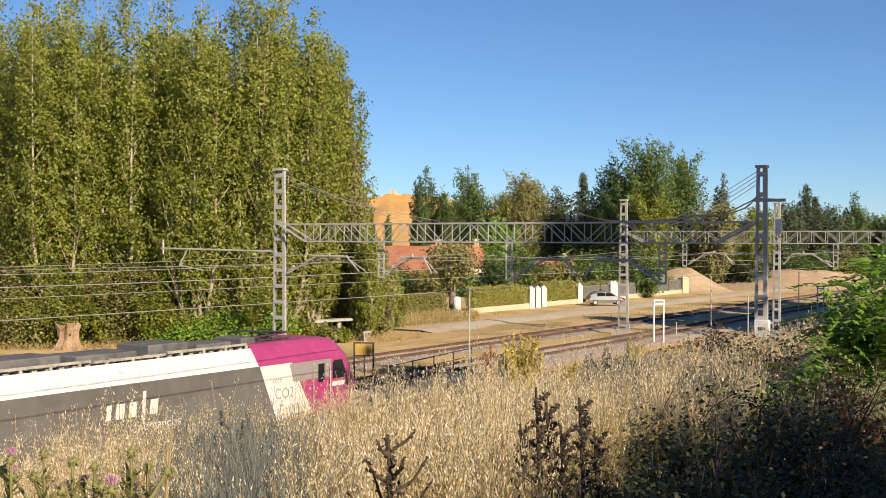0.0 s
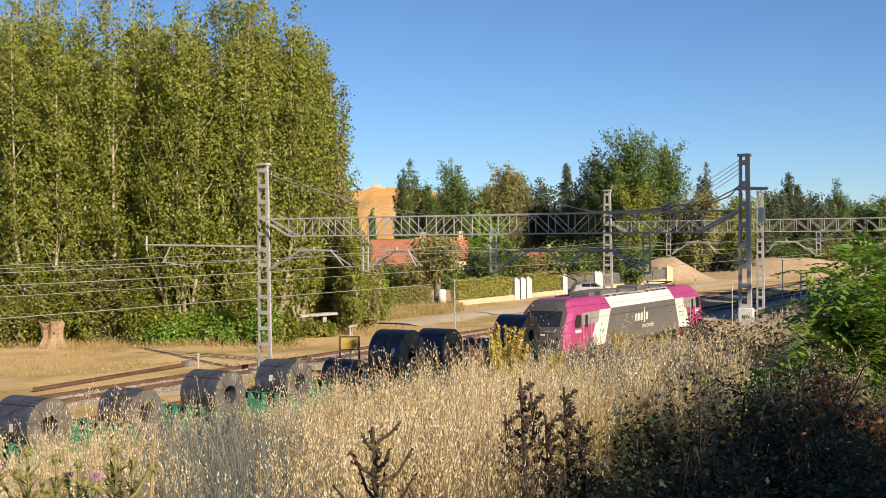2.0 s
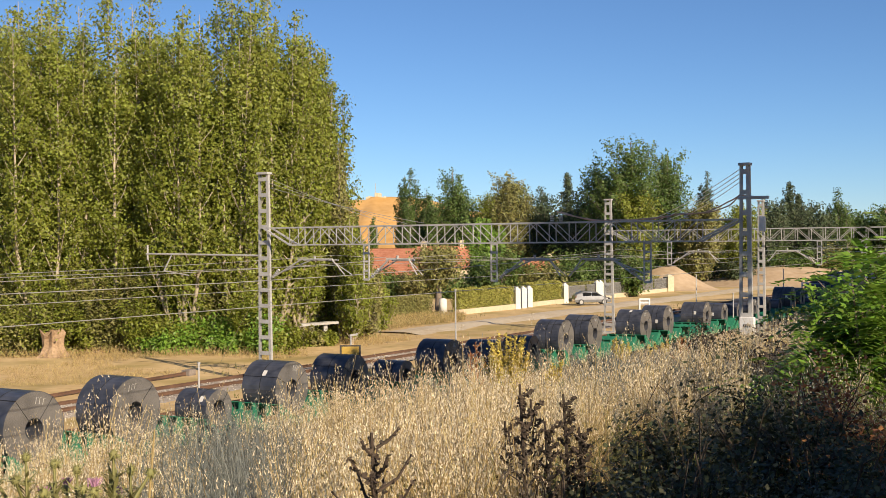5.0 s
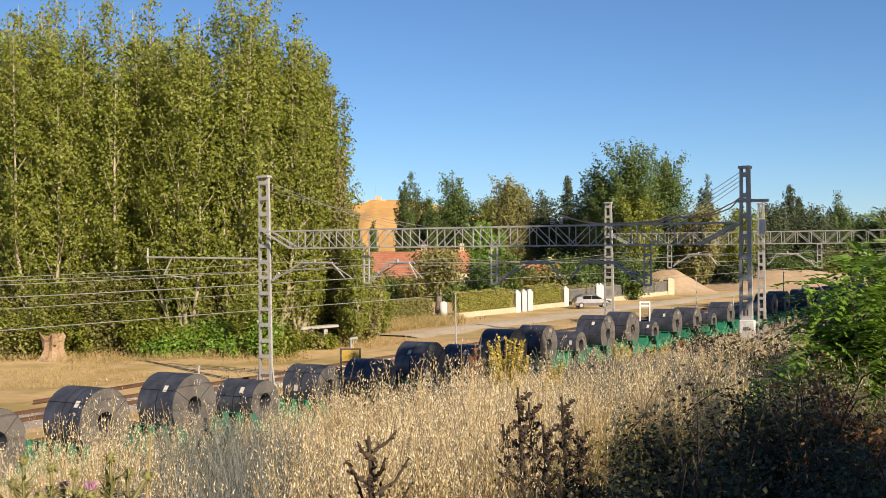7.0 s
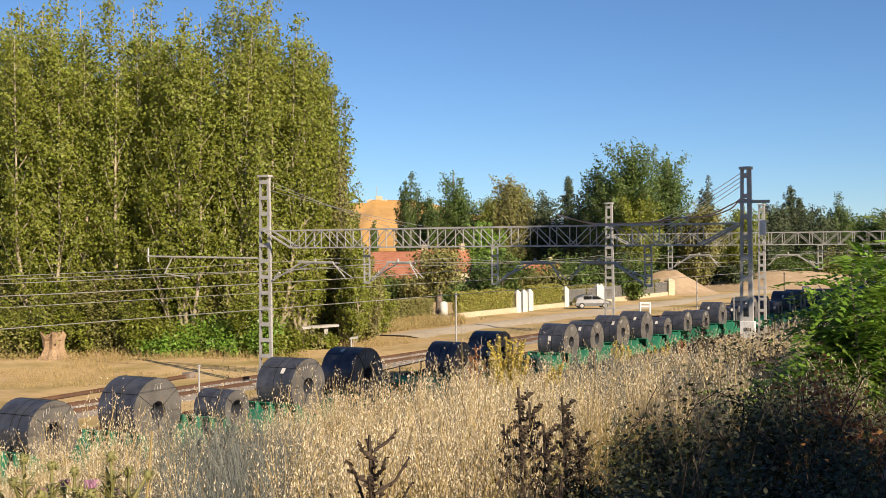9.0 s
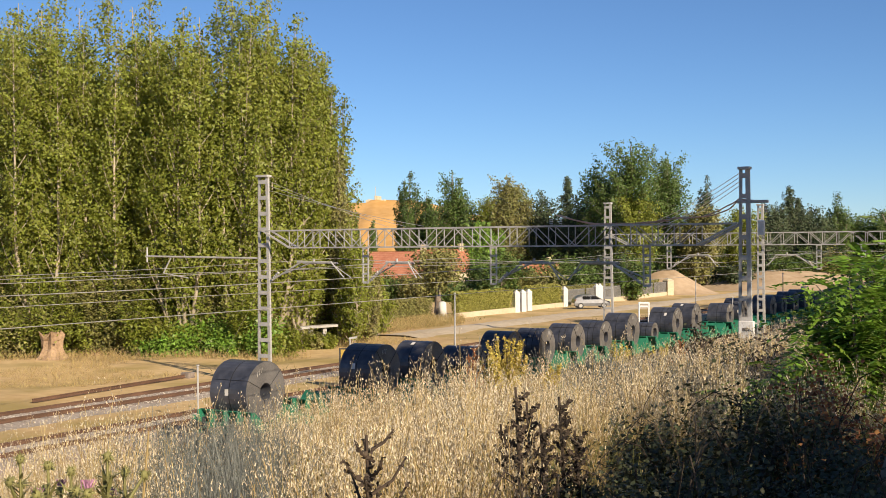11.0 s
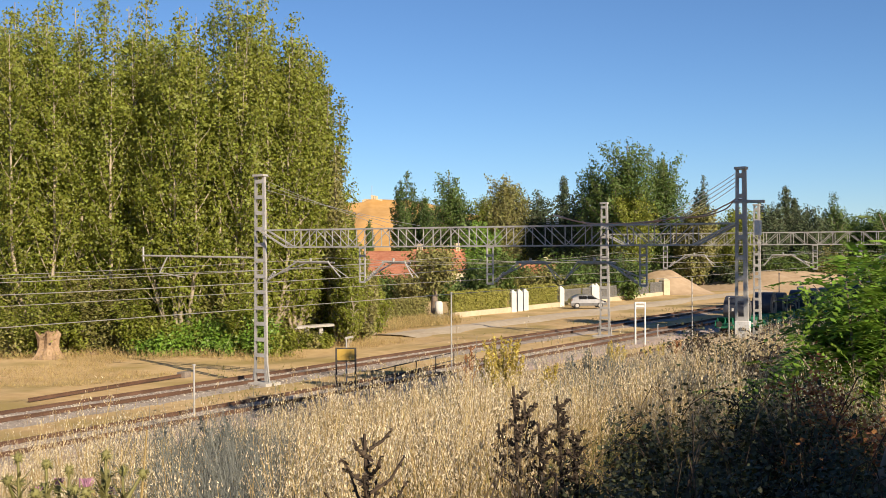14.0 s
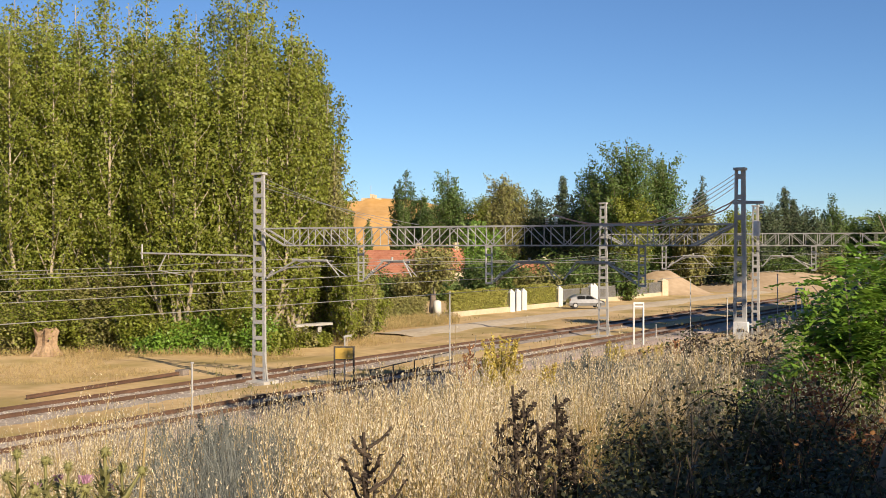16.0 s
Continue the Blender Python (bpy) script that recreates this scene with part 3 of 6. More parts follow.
def along(start, z=0.0):
    """Rows for a thing of the train that stands at start on the track at 0 s."""
    return [(t, TRACKS @ Matrix.Translation((start + run(t), TRAIN_P, z))) for t in (0, 2, 4, 6, 8, 10, 12, 14, 16)]


MOVING = []


def ring(name, r0, r1, w, mat, parent, n=40, label=""):
    """A thick hollow drum with its axis across the track."""
    v, f = [], []
    for y, r in ((-w / 2, r0), (-w / 2, r1), (w / 2, r1), (w / 2, r0)):
        for k in range(n):
            a = 2 * math.pi * k / n
            v.append((math.cos(a) * r, y, math.sin(a) * r))
    for j in range(4):
        for k in range(n):
            f.append((j * n + k, ((j + 1) % 4) * n + k, ((j + 1) % 4) * n + (k + 1) % n, j * n + (k + 1) % n))
    return mesh_part(name, v, f, mat, parent, label)

# diameters by wagon, three cradles each; 0 is an empty cradle
WAGONS = (
    (7.71, 2.03, 1.18, 1.88), (-3.17, 2.08, 1.21, 1.54), (-14.47, 1.55, 1.38, 1.58), (-25.97, 1.84, 0.00, 1.98), (-37.45, 1.92, 0.00, 2.03), (-48.62,
    1.98, 1.42, 1.48), (-60.24, 1.81, 1.21, 1.78), (-71.66, 1.88, 1.28, 2.08), (-82.97, 2.08, 1.41, 1.98), (-94.13, 2.02, 1.55, 1.95), (-105.48, 1.55,
    1.66, 1.48), (-116.44, 2.03, 1.98, 1.84), (-127.31, 1.92, 0.00, 2.01), (-138.63, 1.78, 0.00, 2.10), (-149.97, 2.01, 1.26, 2.04), (-161.47, 1.80, 1.86,
    1.85), (-172.53, 1.93, 1.48, 1.98), (-183.79, 2.13, 0.00, 2.11))


def make_coil(i, start, d):
    th = thing("steel_coil", ("large" if d > 1.8 else "small") + " blue-black strapped steel coil lying in a green wagon cradle", "steel coil", None, "steel coils")
    rng = random.Random(i * 13 + 5)
    w = rng.choice((1.42, 1.5, 1.58)) if d > 1.4 else 1.35
    r, hole = d / 2, 0.3
    ring("winding", r, hole, w, COIL, th)
    n = 40
    for y in (-w / 2 - 0.003, w / 2 + 0.003):
        v = [(math.cos(6.2832 * k / n) * q, y, math.sin(6.2832 * k / n) * q) for q in (r * 0.985, hole * 1.03) for k in range(n)]
        mesh_part("end_face", v, [(k, (k + 1) % n, n + (k + 1) % n, n + k) for k in range(n)], COIL_END, th, "grey edge of the wound strip")
    for y in ((-0.05,) if rng.random() < 0.5 else (-0.3, 0.02)):
        v = []
        for yy in (y - 0.016, y + 0.016):
            v += [(math.cos(6.2832 * k / n) * (r + 0.006), yy, math.sin(6.2832 * k / n) * (r + 0.006)) for k in range(n)]
        mesh_part("strap", v, [(k, (k + 1) % n, n + (k + 1) % n, n + k) for k in range(n)], BLACK, th)
    for a in (rng.uniform(0.6, 1.0), rng.uniform(2.2, 2.9), rng.uniform(4.2, 4.8)):
        bm = bmesh.new()
        ca, sa = math.cos(a), math.sin(a)
        flat(bm, (ca * hole, -w / 2 - 0.008, sa * hole), (ca * (r + 0.008), -w / 2 - 0.008, sa * (r + 0.008)), 0.03, 0.006)
        flat(bm, (ca * (r + 0.006), -w / 2 - 0.008, sa * (r + 0.006)), (ca * (r + 0.006), w / 2 + 0.008, sa * (r + 0.006)), 0.03, 0.006)
        part("strap", bm, BLACK, th)
    if rng.random() < 0.6:
        a = rng.choice((2.0, 2.9, 3.1, 2.5))
        bm = bmesh.new()
        m = Matrix.Rotation(-a, 4, "Y") @ Matrix.Translation((r + 0.006, rng.uniform(-w / 2 + 0.2, 0.2), 0)) @ Matrix.Diagonal((0.004, 0.16, 0.22, 1))
        bmesh.ops.create_cube(bm, size=1, matrix=m)
        part("paper_label", bm, PAPER, th, "white paper label")
    if d > 1.5:
        # chalked marks on the end face, as plain strokes
        bm = bmesh.new()
        a0 = rng.uniform(0.9, 1.9)
        for k in range(3):
            a = a0 + k * 0.16
            q = r * 0.74
            c = Vector((math.cos(a) * q, -w / 2 - 0.009, math.sin(a) * q))
            h = 0.09
            flat(bm, c + Vector((0, 0, -h)), c + Vector((0.03, 0, h)), 0.014, 0.003)
            flat(bm, c + Vector((0.03, 0, h)), c + Vector((0.1, 0, h * 0.8)), 0.014, 0.003)
        part("chalk_mark", bm, PAPER, th)
    MOVING.append((th, start, 1.02 + r))
    return th


for i, (mid, *sizes) in enumerate(WAGONS):
    for k, d in enumerate(sizes):
        if d:
            make_coil(3 * i + k, mid + 3.755 * (1 - k), d)


def wheelset(x, r, parent, mat):
    for y in (-0.86, 0.86):
        q = 1 if y > 0 else -1
        bm = bmesh.new()
        for y0, y1, rr in ((y - q * 0.06, y + q * 0.06, r), (y - q * 0.09, y - q * 0.06, r + 0.03), (y + q * 0.06, y + q * 0.12, r * 0.4)):
            rod(bm, (0, y0, 0), (0, y1, 0), rr, n=24)
        ob = part("wheel", bm, mat, parent, smooth=False)
        ob.location = (x, 0, 0.25 + r)


def make_wagon():
    th = thing("coil_wagon", "green flat railway wagon with cradles for steel coils", "railway wagon", None, "coil wagons")
    bm = bmesh.new()
    for y in (-1.15, 1.15):
        box(bm, -5.0, 5.0, y - 0.08, y + 0.08, 0.72, 1.02, 0.015)
    box(bm, -5.0, 5.0, -0.25, 0.25, 0.62, 0.95, 0.02)
    for x in (-4.95, 4.95):
        box(bm, x - 0.1, x + 0.1, -1.3, 1.3, 0.7, 1.1, 0.02)
    part("underframe", bm, GREEN, th)
    for slot in (-1, 0, 1):
        for q in (-1, 1):
            bm = bmesh.new()
            x = slot * 3.755
            v = [(x + q * 0.28, 0.86), (x + q * 1.1, 1.5), (x + q * 1.24, 1.5), (x + q * 1.3, 0.86)]
            for y in (-1.2, -0.6, 0.0, 0.6, 1.15):
                a = [bm.verts.new((vx, y, vz)) for vx, vz in v]
                b = [bm.verts.new((vx, y + 0.05, vz)) for vx, vz in v]
                bm.faces.new(a)
                bm.faces.new(b[::-1])
                for k in range(4):
                    bm.faces.new((a[k], b[k], b[(k + 1) % 4], a[(k + 1) % 4]))
            bmesh.ops.recalc_face_normals(bm, faces=bm.faces)
            part("cradle_rib", bm, GREEN, th)
            bm = bmesh.new()
            flat(bm, (x + q * 0.29, 0, 0.87), (x + q * 1.1, 0, 1.5), 2.4, 0.03)
            part("cradle_plate", bm, GREEN, th)
        # side flap, leaning out, with stiffeners
        for y, q in ((-1.28, -1), (1.28, 1)):
            bm = bmesh.new()
            x = slot * 3.755
            vs = [(x - 1.5, 0.8), (x - 1.35, 1.34), (x - 0.75, 1.02), (x, 0.98), (x + 0.75, 1.02), (x + 1.35, 1.34), (x + 1.5, 0.8)]
            a = [bm.verts.new((vx, y, vz)) for vx, vz in vs]
            b = [bm.verts.new((vx, y + q * 0.04, vz)) for vx, vz in vs]
            bm.faces.new(a)
            bm.faces.new(b[::-1])
            for k in range(len(vs)):
                bm.faces.new((a[k], b[k], b[(k + 1) % len(vs)], a[(k + 1) % len(vs)]))
            for dx in (-1.2, -0.4, 0.4, 1.2):
                box(bm, x + dx - 0.03, x + dx + 0.03, y, y + q * 0.09, 0.74, 1.04)
            bmesh.ops.recalc_face_normals(bm, faces=bm.faces)
            part("side_flap", bm, GREEN, th)
    for c in (-3.4, 3.4):
        bm = bmesh.new()
        for y in (-1.02, 1.02):
            box(bm, c - 1.25, c + 1.25, y - 0.06, y + 0.06, 0.45, 0.68, 0.03)
            for dx in (-0.9, 0.9):
                box(bm, c + dx - 0.16, c + dx + 0.16, y - 0.1, y + 0.1, 0.5, 0.85, 0.03)
        box(bm, c - 0.2, c + 0.2, -1.0, 1.0, 0.5, 0.75, 0.03)
        part("bogie", bm, EQUIP, th)
        for dx in (-0.9, 0.9):
            wheelset(c + dx, 0.43, th, RUST)
    for x, q in ((-5.0, -1), (5.0, 1)):
        for y in (-0.87, 0.87):
            bm = bmesh.new()
            rod(bm, (x, y, 1.03), (x + q * 0.5, y, 1.03), 0.09, n=12)
            rod(bm, (x + q * 0.5, y, 1.03), (x + q * 0.58, y, 1.03), 0.22, n=18)
            part("buffer", bm, EQUIP, th)
    bm = bmesh.new()
    rod(bm, (4.9, 0, 0.98), (5.62, 0, 0.98), 0.05)
    rod(bm, (-4.9, 0, 0.98), (-5.62, 0, 0.98), 0.05)
    part("coupling", bm, EQUIP, th)
    return th


first = make_wagon()
for i, row in enumerate(WAGONS):
    MOVING.append((first if i == 0 else copy_thing(first, Matrix()), row[0], 0.0))


# ---- locomotive ----
def loft(rows, closed=False):
    """Faces between equal rows of points."""
    v = [q for r in rows for q in r]
    n = len(rows[0])
    f = []
    for j in range(len(rows) - 1):
        for k in range(n if closed else n - 1):
            f.append((j * n + k, j * n + (k + 1) % n, (j + 1) * n + (k + 1) % n, (j + 1) * n + k))
    return v, f


def plate(name, corners, y, mat, parent, thick=0.006, label="", cant=None):
    """A thin plate on the side wall: corners as (x, z), outwards on both sides of the body by the sign of y."""
    q = 1 if y > 0 else -1
    v = [(x, y, z) for x, z in corners] + [(x, y + q * thick, z) for x, z in corners]
    n = len(corners)
    f = [tuple(range(n, 2 * n)), tuple(range(n - 1, -1, -1))] + [(k, (k + 1) % n, n + (k + 1) % n, n + k) for k in range(n)]
    return mesh_part(name, v, f, mat, parent, label)


def lettering(name, text, size, m, mat, parent):
    cu = bpy.data.curves.new(name, "FONT")
    cu.body, cu.size, cu.extrude = text, size, 0.002
    tmp = bpy.data.objects.new(name, cu)
    me = bpy.data.meshes.new_from_object(tmp)
    bpy.data.objects.remove(tmp)
    me.materials.clear()
    me.materials.append(mat)
    ob = new(name, me)
    ob.parent, ob.matrix_basis = parent, m
    return ob


def make_loco():
    th = thing("electric_locomotive", "magenta, white and dark grey six-axle electric locomotive", "locomotive")
    HW, CANT, RIM, ROOF = 1.49, 2.92, 3.5, 3.62
    side = 5.05        # roof colour change
    # lower side walls between the cabs
    bm = bmesh.new()
    box(bm, -8.0, 8.0, -HW, HW, 1.02, CANT)
    part("body_side", bm, GREY_PAINT, th, "dark grey machine room wall")
    # sloping white roof panels
    for q in (-1, 1):
        v = [(x, q * yy, z) for x in (-side, side) for yy, z in ((HW + 0.002, CANT), (HW - 0.05, CANT + 0.1), (1.12, RIM), (1.05, RIM))]
        f = [(k, k + 1, 5 + k, 4 + k) for k in range(3)]
        mesh_part("roof_panel", v, f, WHITE_PAINT, th, "white sloping roof panel")
    bm = bmesh.new()
    box(bm, -9.2, 9.2, -1.06, 1.06, 2.9, RIM - 0.12)
    part("roof_deck", bm, EQUIP, th, "grimy roof deck")
    for e in (-1, 1):
        cab = new("cab")
        cab.parent = th
        cab["label"] = "magenta driver's cab with dark windscreen"
        if e < 0:
            cab.rotation_euler = (0, 0, math.pi)
        # plan half width and front position by height
        levels = ((1.02, 10.85, 1.493), (1.5, 10.9, 1.493), (2.0, 10.8, 1.493), (2.45, 10.55, 1.493), (CANT, 10.25, 1.493), (3.25, 10.05, 1.28), (RIM, 9.8, 1.1), (3.6, 9.3, 0.95))
        rows = []
        for z, fx, hw in levels:
            rows.append([(5.05 if z > CANT - 0.01 else 7.0, hw, z), (fx - 1.0, hw, z), (fx - 0.45, hw * 0.97, z), (fx - 0.1, hw * 0.84, z), (fx, hw * 0.5, z), (fx + 0.03, 0, z),
                         (fx, -hw * 0.5, z), (fx - 0.1, -hw * 0.84, z), (fx - 0.45, -hw * 0.97, z), (fx - 1.0, -hw, z), (5.05 if z > CANT - 0.01 else 7.0, -hw, z)])
        v, f = loft(rows)
        top = len(v)
        f.append(tuple(range(top - 11, top)))
        mesh_part("cab_shell", v, f, PINK, cab)
        # dark front mask with windscreen set on it
        def front(z0, z1, wid, mat, name, proud, label=""):
            v = []
            zs = sorted({z0, z1, *(a[0] for a in levels if z0 < a[0] < z1)})
            for z in zs:
                for a, b in zip(levels, levels[1:]):
                    if a[0] <= z <= b[0]:
                        u = (z - a[0]) / (b[0] - a[0])
                        fx, hw = a[1] + (b[1] - a[1]) * u, a[2] + (b[2] - a[2]) * u
                for y in (-1, -0.595, 0, 0.595, 1):
                    yy = y * wid * 0.84 * hw
                    dx = 0.03 - 0.03 * min(1, abs(yy) / (0.5 * hw)) if abs(yy) < 0.5 * hw else -0.1 * (abs(yy) / hw - 0.5) / 0.34
                    v.append((fx + dx + proud, yy, z))
            f = [(j * 5 + k, j * 5 + k + 1, j * 5 + k + 6, j * 5 + k + 5) for j in range(len(zs) - 1) for k in range(4)]
            return mesh_part(name, v, f, mat, cab, label)
        front(1.05, 3.6, 0.97, MASK_GREY, "front_mask", 0.015, "dark grey cab front")
        front(2.25, 3.02, 0.8, GLASS_DARK, "windscreen", 0.035)
        bm = bmesh.new()
        rod(bm, (10.74, -0.35, 2.32), (10.36, 0.5, 2.98), 0.022)
        rod(bm, (10.86, -0.1, 2.05), (10.74, -0.35, 2.32), 0.028)
        part("wiper", bm, BLACK, cab)
        for y in (-0.85, 0.85):
            bm = bmesh.new()
            box(bm, 10.67, 10.85, y - 0.22, y + 0.22, 1.52, 1.7, 0.02)
            part("headlight", bm, GLASS_DARK, cab, "rectangular headlight cluster")
            bm = bmesh.new()
            rod(bm, (10.87, y * 0.3, 2.0), (10.85, y * 0.95, 2.0), 0.018)
            rod(bm, (10.85, y * 0.95, 2.0), (10.71, y * 0.98, 2.16), 0.018)
            part("handrail", bm, STEEL, cab)
        bm = bmesh.new()
        box(bm, 10.82, 10.92, -0.28, 0.28, 1.78, 1.88, 0.01)
        part("emblem_bar", bm, PAPER, cab, "white emblem as a plain bar")
        bm = bmesh.new()
        box(bm, 9.65, 10.85, -1.4, 1.4, 0.62, 1.05, 0.06)
        part("buffer_beam", bm, GREY_PAINT, cab)
        for y in (-0.87, 0.87):
            bm = bmesh.new()
            rod(bm, (10.80, y, 1.05), (11.05, y, 1.05), 0.12, n=14)
            rod(bm, (11.03, y, 1.05), (11.11, y, 1.05), 0.25, n=20)
            part("buffer", bm, EQUIP, cab)
        for q in (-1, 1):
            y = q * (HW + 0.006)
            plate("side_window", ((9.05, 2.15), (9.75, 2.15), (9.85, 2.3), (9.6, 2.8), (9.15, 2.8), (9.05, 2.7)), y, GLASS_DARK, cab, 0.01)
            plate("cab_door", ((8.0, 1.1), (8.75, 1.1), (8.75, 2.86), (8.0, 2.86)), y, PINK, cab, 0.01)
            plate("door_panel", ((6.85, 2.25), (8.95, 2.25), (8.95, 2.88), (6.62, 2.88)), q * (HW + 0.008), DOOR_GREY, cab, 0.012, "warm grey panel beside the door")
            plate("door_window", ((8.2, 2.1), (8.55, 2.1), (8.55, 2.74), (8.2, 2.74)), q * (HW + 0.021), GLASS_DARK, cab, 0.006)
            for x in (7.9, 8.85):
                bm = bmesh.new()
                rod(bm, (x, q * (HW + 0.06), 1.2), (x, q * (HW + 0.06), 2.6), 0.018)
                part("handrail", bm, STEEL, cab)
            plate("white_band", ((5.08, CANT - 0.01), (5.95, 1.04), (7.9, 1.04), (6.75, CANT - 0.01)), y, WHITE_PAINT, cab, 0.004, "slanted white livery band")
            plate("emblem_bar", ((9.0, 1.88), (9.75, 1.88), (9.8, 2.04), (9.05, 2.04)), y, PAPER, cab, 0.006)
    for q in (-1, 1):
        m0 = Matrix.Rotation(0 if q < 0 else math.pi, 4, "Z")
        for k, (x0, x1, z0, z1) in enumerate(((-1.5, -1.33, 1.95, 2.38), (-1.15, -0.83, 1.95, 2.38), (-0.66, -0.36, 1.95, 2.38), (-0.14, -0.01, 1.8, 2.66), (0.17, 0.48, 1.95, 2.38))):
            plate("emblem_bar", ((x0, z0), (x1, z0), (x1 + 0.05, z1), (x0 + 0.05, z1)), q * (HW + 0.002), PAPER, th, 0.006, "white emblem as plain bars")
        lettering("lettering", "mercanc\u00edas", 0.42, m0 @ Matrix.Translation((-0.4, -HW - 0.006, 1.5)) @ Matrix.Rotation(math.pi / 2, 4, "X"), PAPER, th)
        lettering("lettering", "cero", 0.26, m0 @ Matrix.Translation((5.75, -HW - 0.014, 2.3)) @ Matrix.Rotation(math.pi / 2, 4, "X"), DOOR_GREY, th)
        lettering("lettering", "CO2", 0.5, m0 @ Matrix.Translation((5.85, -HW - 0.014, 1.75)) @ Matrix.Rotation(math.pi / 2, 4, "X"), DOOR_GREY, th)
    for x, z, w, h in ((-6.35, 1.95, 0.09, 0.34), (-6.55, 1.72, 0.13, 0.2), (-6.18, 1.66, 0.13, 0.22)):
        plate("emblem_leaf", ((x, z), (x + w, z + h * 0.45), (x + w * 0.4, z + h), (x - w * 0.8, z + h * 0.5)), -HW - 0.012, LEAF_EMBLEM, th, 0.004, "green leaf emblem as plain shapes")
    # roof gear: rail of insulators, boxes, two folded pantographs
    for q in (-1, 1):
        bm = bmesh.new()
        for x0, x1, up in ((-5.0, -1.6, 0.16), (-1.5, 1.3, 0.12), (1.4, 5.0, 0.17)):
            box(bm, x0, x1, q * 0.98 - 0.035, q * 0.98 + 0.035, RIM + up - 0.08, RIM + up, 0.008)
        part("roof_rail", bm, DUSTY, th, "dusty grey busbar on insulators")
        for k in range(22):
            bm = bmesh.new()
            x = -4.85 + k * 0.46
            box(bm, x - 0.09, x + 0.09, q * 0.84 - 0.07, q * 0.84 + 0.07, RIM - 0.12, RIM + (0.05 if k % 3 else 0.12), 0.01)
            part("roof_fitting", bm, DUSTY if q < 0 else EQUIP, th)
        for k in range(11):
            bm = bmesh.new()
            rod(bm, (-5 + k, q * 0.98, RIM - 0.12), (-5 + k, q * 0.98, RIM + 0.12), 0.07, 0.05, n=10)
            part("insulator", bm, DUSTY, th)
    for x0, x1, y0, y1, z in ((-4.6, -2.4, -0.7, 0.6, 0.34), (-1.9, 0.4, -0.75, 0.6, 0.26), (0.9, 2.6, -0.7, 0.65, 0.38), (3.0, 4.6, -0.7, 0.5, 0.24), (5.2, 5.9, -0.6, 0.6, 0.3), (-5.9, -5.2, -0.6, 0.6, 0.3)):
        bm = bmesh.new()
        box(bm, x0, x1, y0, y1, RIM - 0.13, RIM + z, 0.04)
        part("roof_box", bm, ROOF_GREY, th, "grey roof equipment housing")
    for c in (-7.0, 7.0):
        pan = new("pantograph")
        pan.parent = th
        bm = bmesh.new()
        for y in (-0.5, 0.5):
            rod(bm, (c - 0.9, y, RIM + 0.15), (c + 0.9, y, RIM + 0.15), 0.035)
            for dx in (-0.8, 0.8):
                rod(bm, (c + dx, y, RIM - 0.12), (c + dx, y, RIM + 0.15), 0.06, n=10)
        part("base_frame", bm, EQUIP, pan)
        raised = c < 0
        bm = bmesh.new()
        elbow = (c + 0.75, 0, RIM + 0.95) if raised else (c + 1.3, 0, RIM + 0.3)
        head = (c - 0.95, 0, RIM + 1.4) if raised else (c - 0.5, 0, RIM + 0.42)
        rod(bm, (c - 0.35 if raised else c - 0.6, 0, RIM + 0.2), elbow, 0.06, 0.045)
        for y in (-0.12, 0.12):
            rod(bm, elbow, (head[0], y * 2, head[2]), 0.03)
        part("arm", bm, EQUIP, pan)
        bm = bmesh.new()
        for dx in (-0.18, 0.18):
            rod(bm, (head[0] + dx, -0.75, head[2]), (head[0] + dx, 0.75, head[2]), 0.025)
            for q in (-1, 1):
                rod(bm, (head[0] + dx, q * 0.75, head[2]), (head[0] + dx, q * 0.97, head[2] - 0.18), 0.02)
        part("contact_head", bm, EQUIP, pan)
    # underframe and bogies
    bm = bmesh.new()
    box(bm, -9.8, 9.8, -1.35, 1.35, 0.85, 1.03)
    box(bm, -2.2, 2.2, -1.3, 1.3, 0.4, 0.9, 0.05)
    part("underframe", bm, EQUIP, th)
    for c in (-6.6, 6.6):
        bm = bmesh.new()
        for y in (-1.1, 1.1):
            box(bm, c - 2.7, c + 2.7, y - 0.1, y + 0.1, 0.6, 0.85, 0.04)
            for dx in (-1.9, 0, 1.9):
                box(bm, c + dx - 0.25, c + dx + 0.25, y - 0.14, y + 0.14, 0.5, 0.85, 0.05)
        part("bogie", bm, EQUIP, th)
        for dx in (-1.9, 0, 1.9):
            wheelset(c + dx, 0.55, th, RUST)
    MOVING.append((th, 24.9, 0.0))


DUSTY = material("dusty grey roof gear", (0.2, 0.185, 0.16), (0.4, 0.375, 0.33), 0.8, 0.1, 9, 1.2, 0.2)
ROOF_GREY = material("weathered roof housing", (0.075, 0.075, 0.078), (0.15, 0.148, 0.145), 0.7, 0.1, 5, 0.8, 0.15)
LEAF_EMBLEM = material("green emblem paint", (0.05, 0.25, 0.06), (0.07, 0.32, 0.09), 0.5, 0, 4, 1, 0)
MASK_GREY = material("charcoal cab paint", (0.056, 0.052, 0.052), (0.081, 0.078, 0.074), 0.5, 0, 3, 0.5, 0.04)
DOOR_GREY = material("warm grey paint", (0.222, 0.200, 0.200), (0.266, 0.244, 0.237), 0.45, 0, 3, 0.5, 0.03)
make_loco()

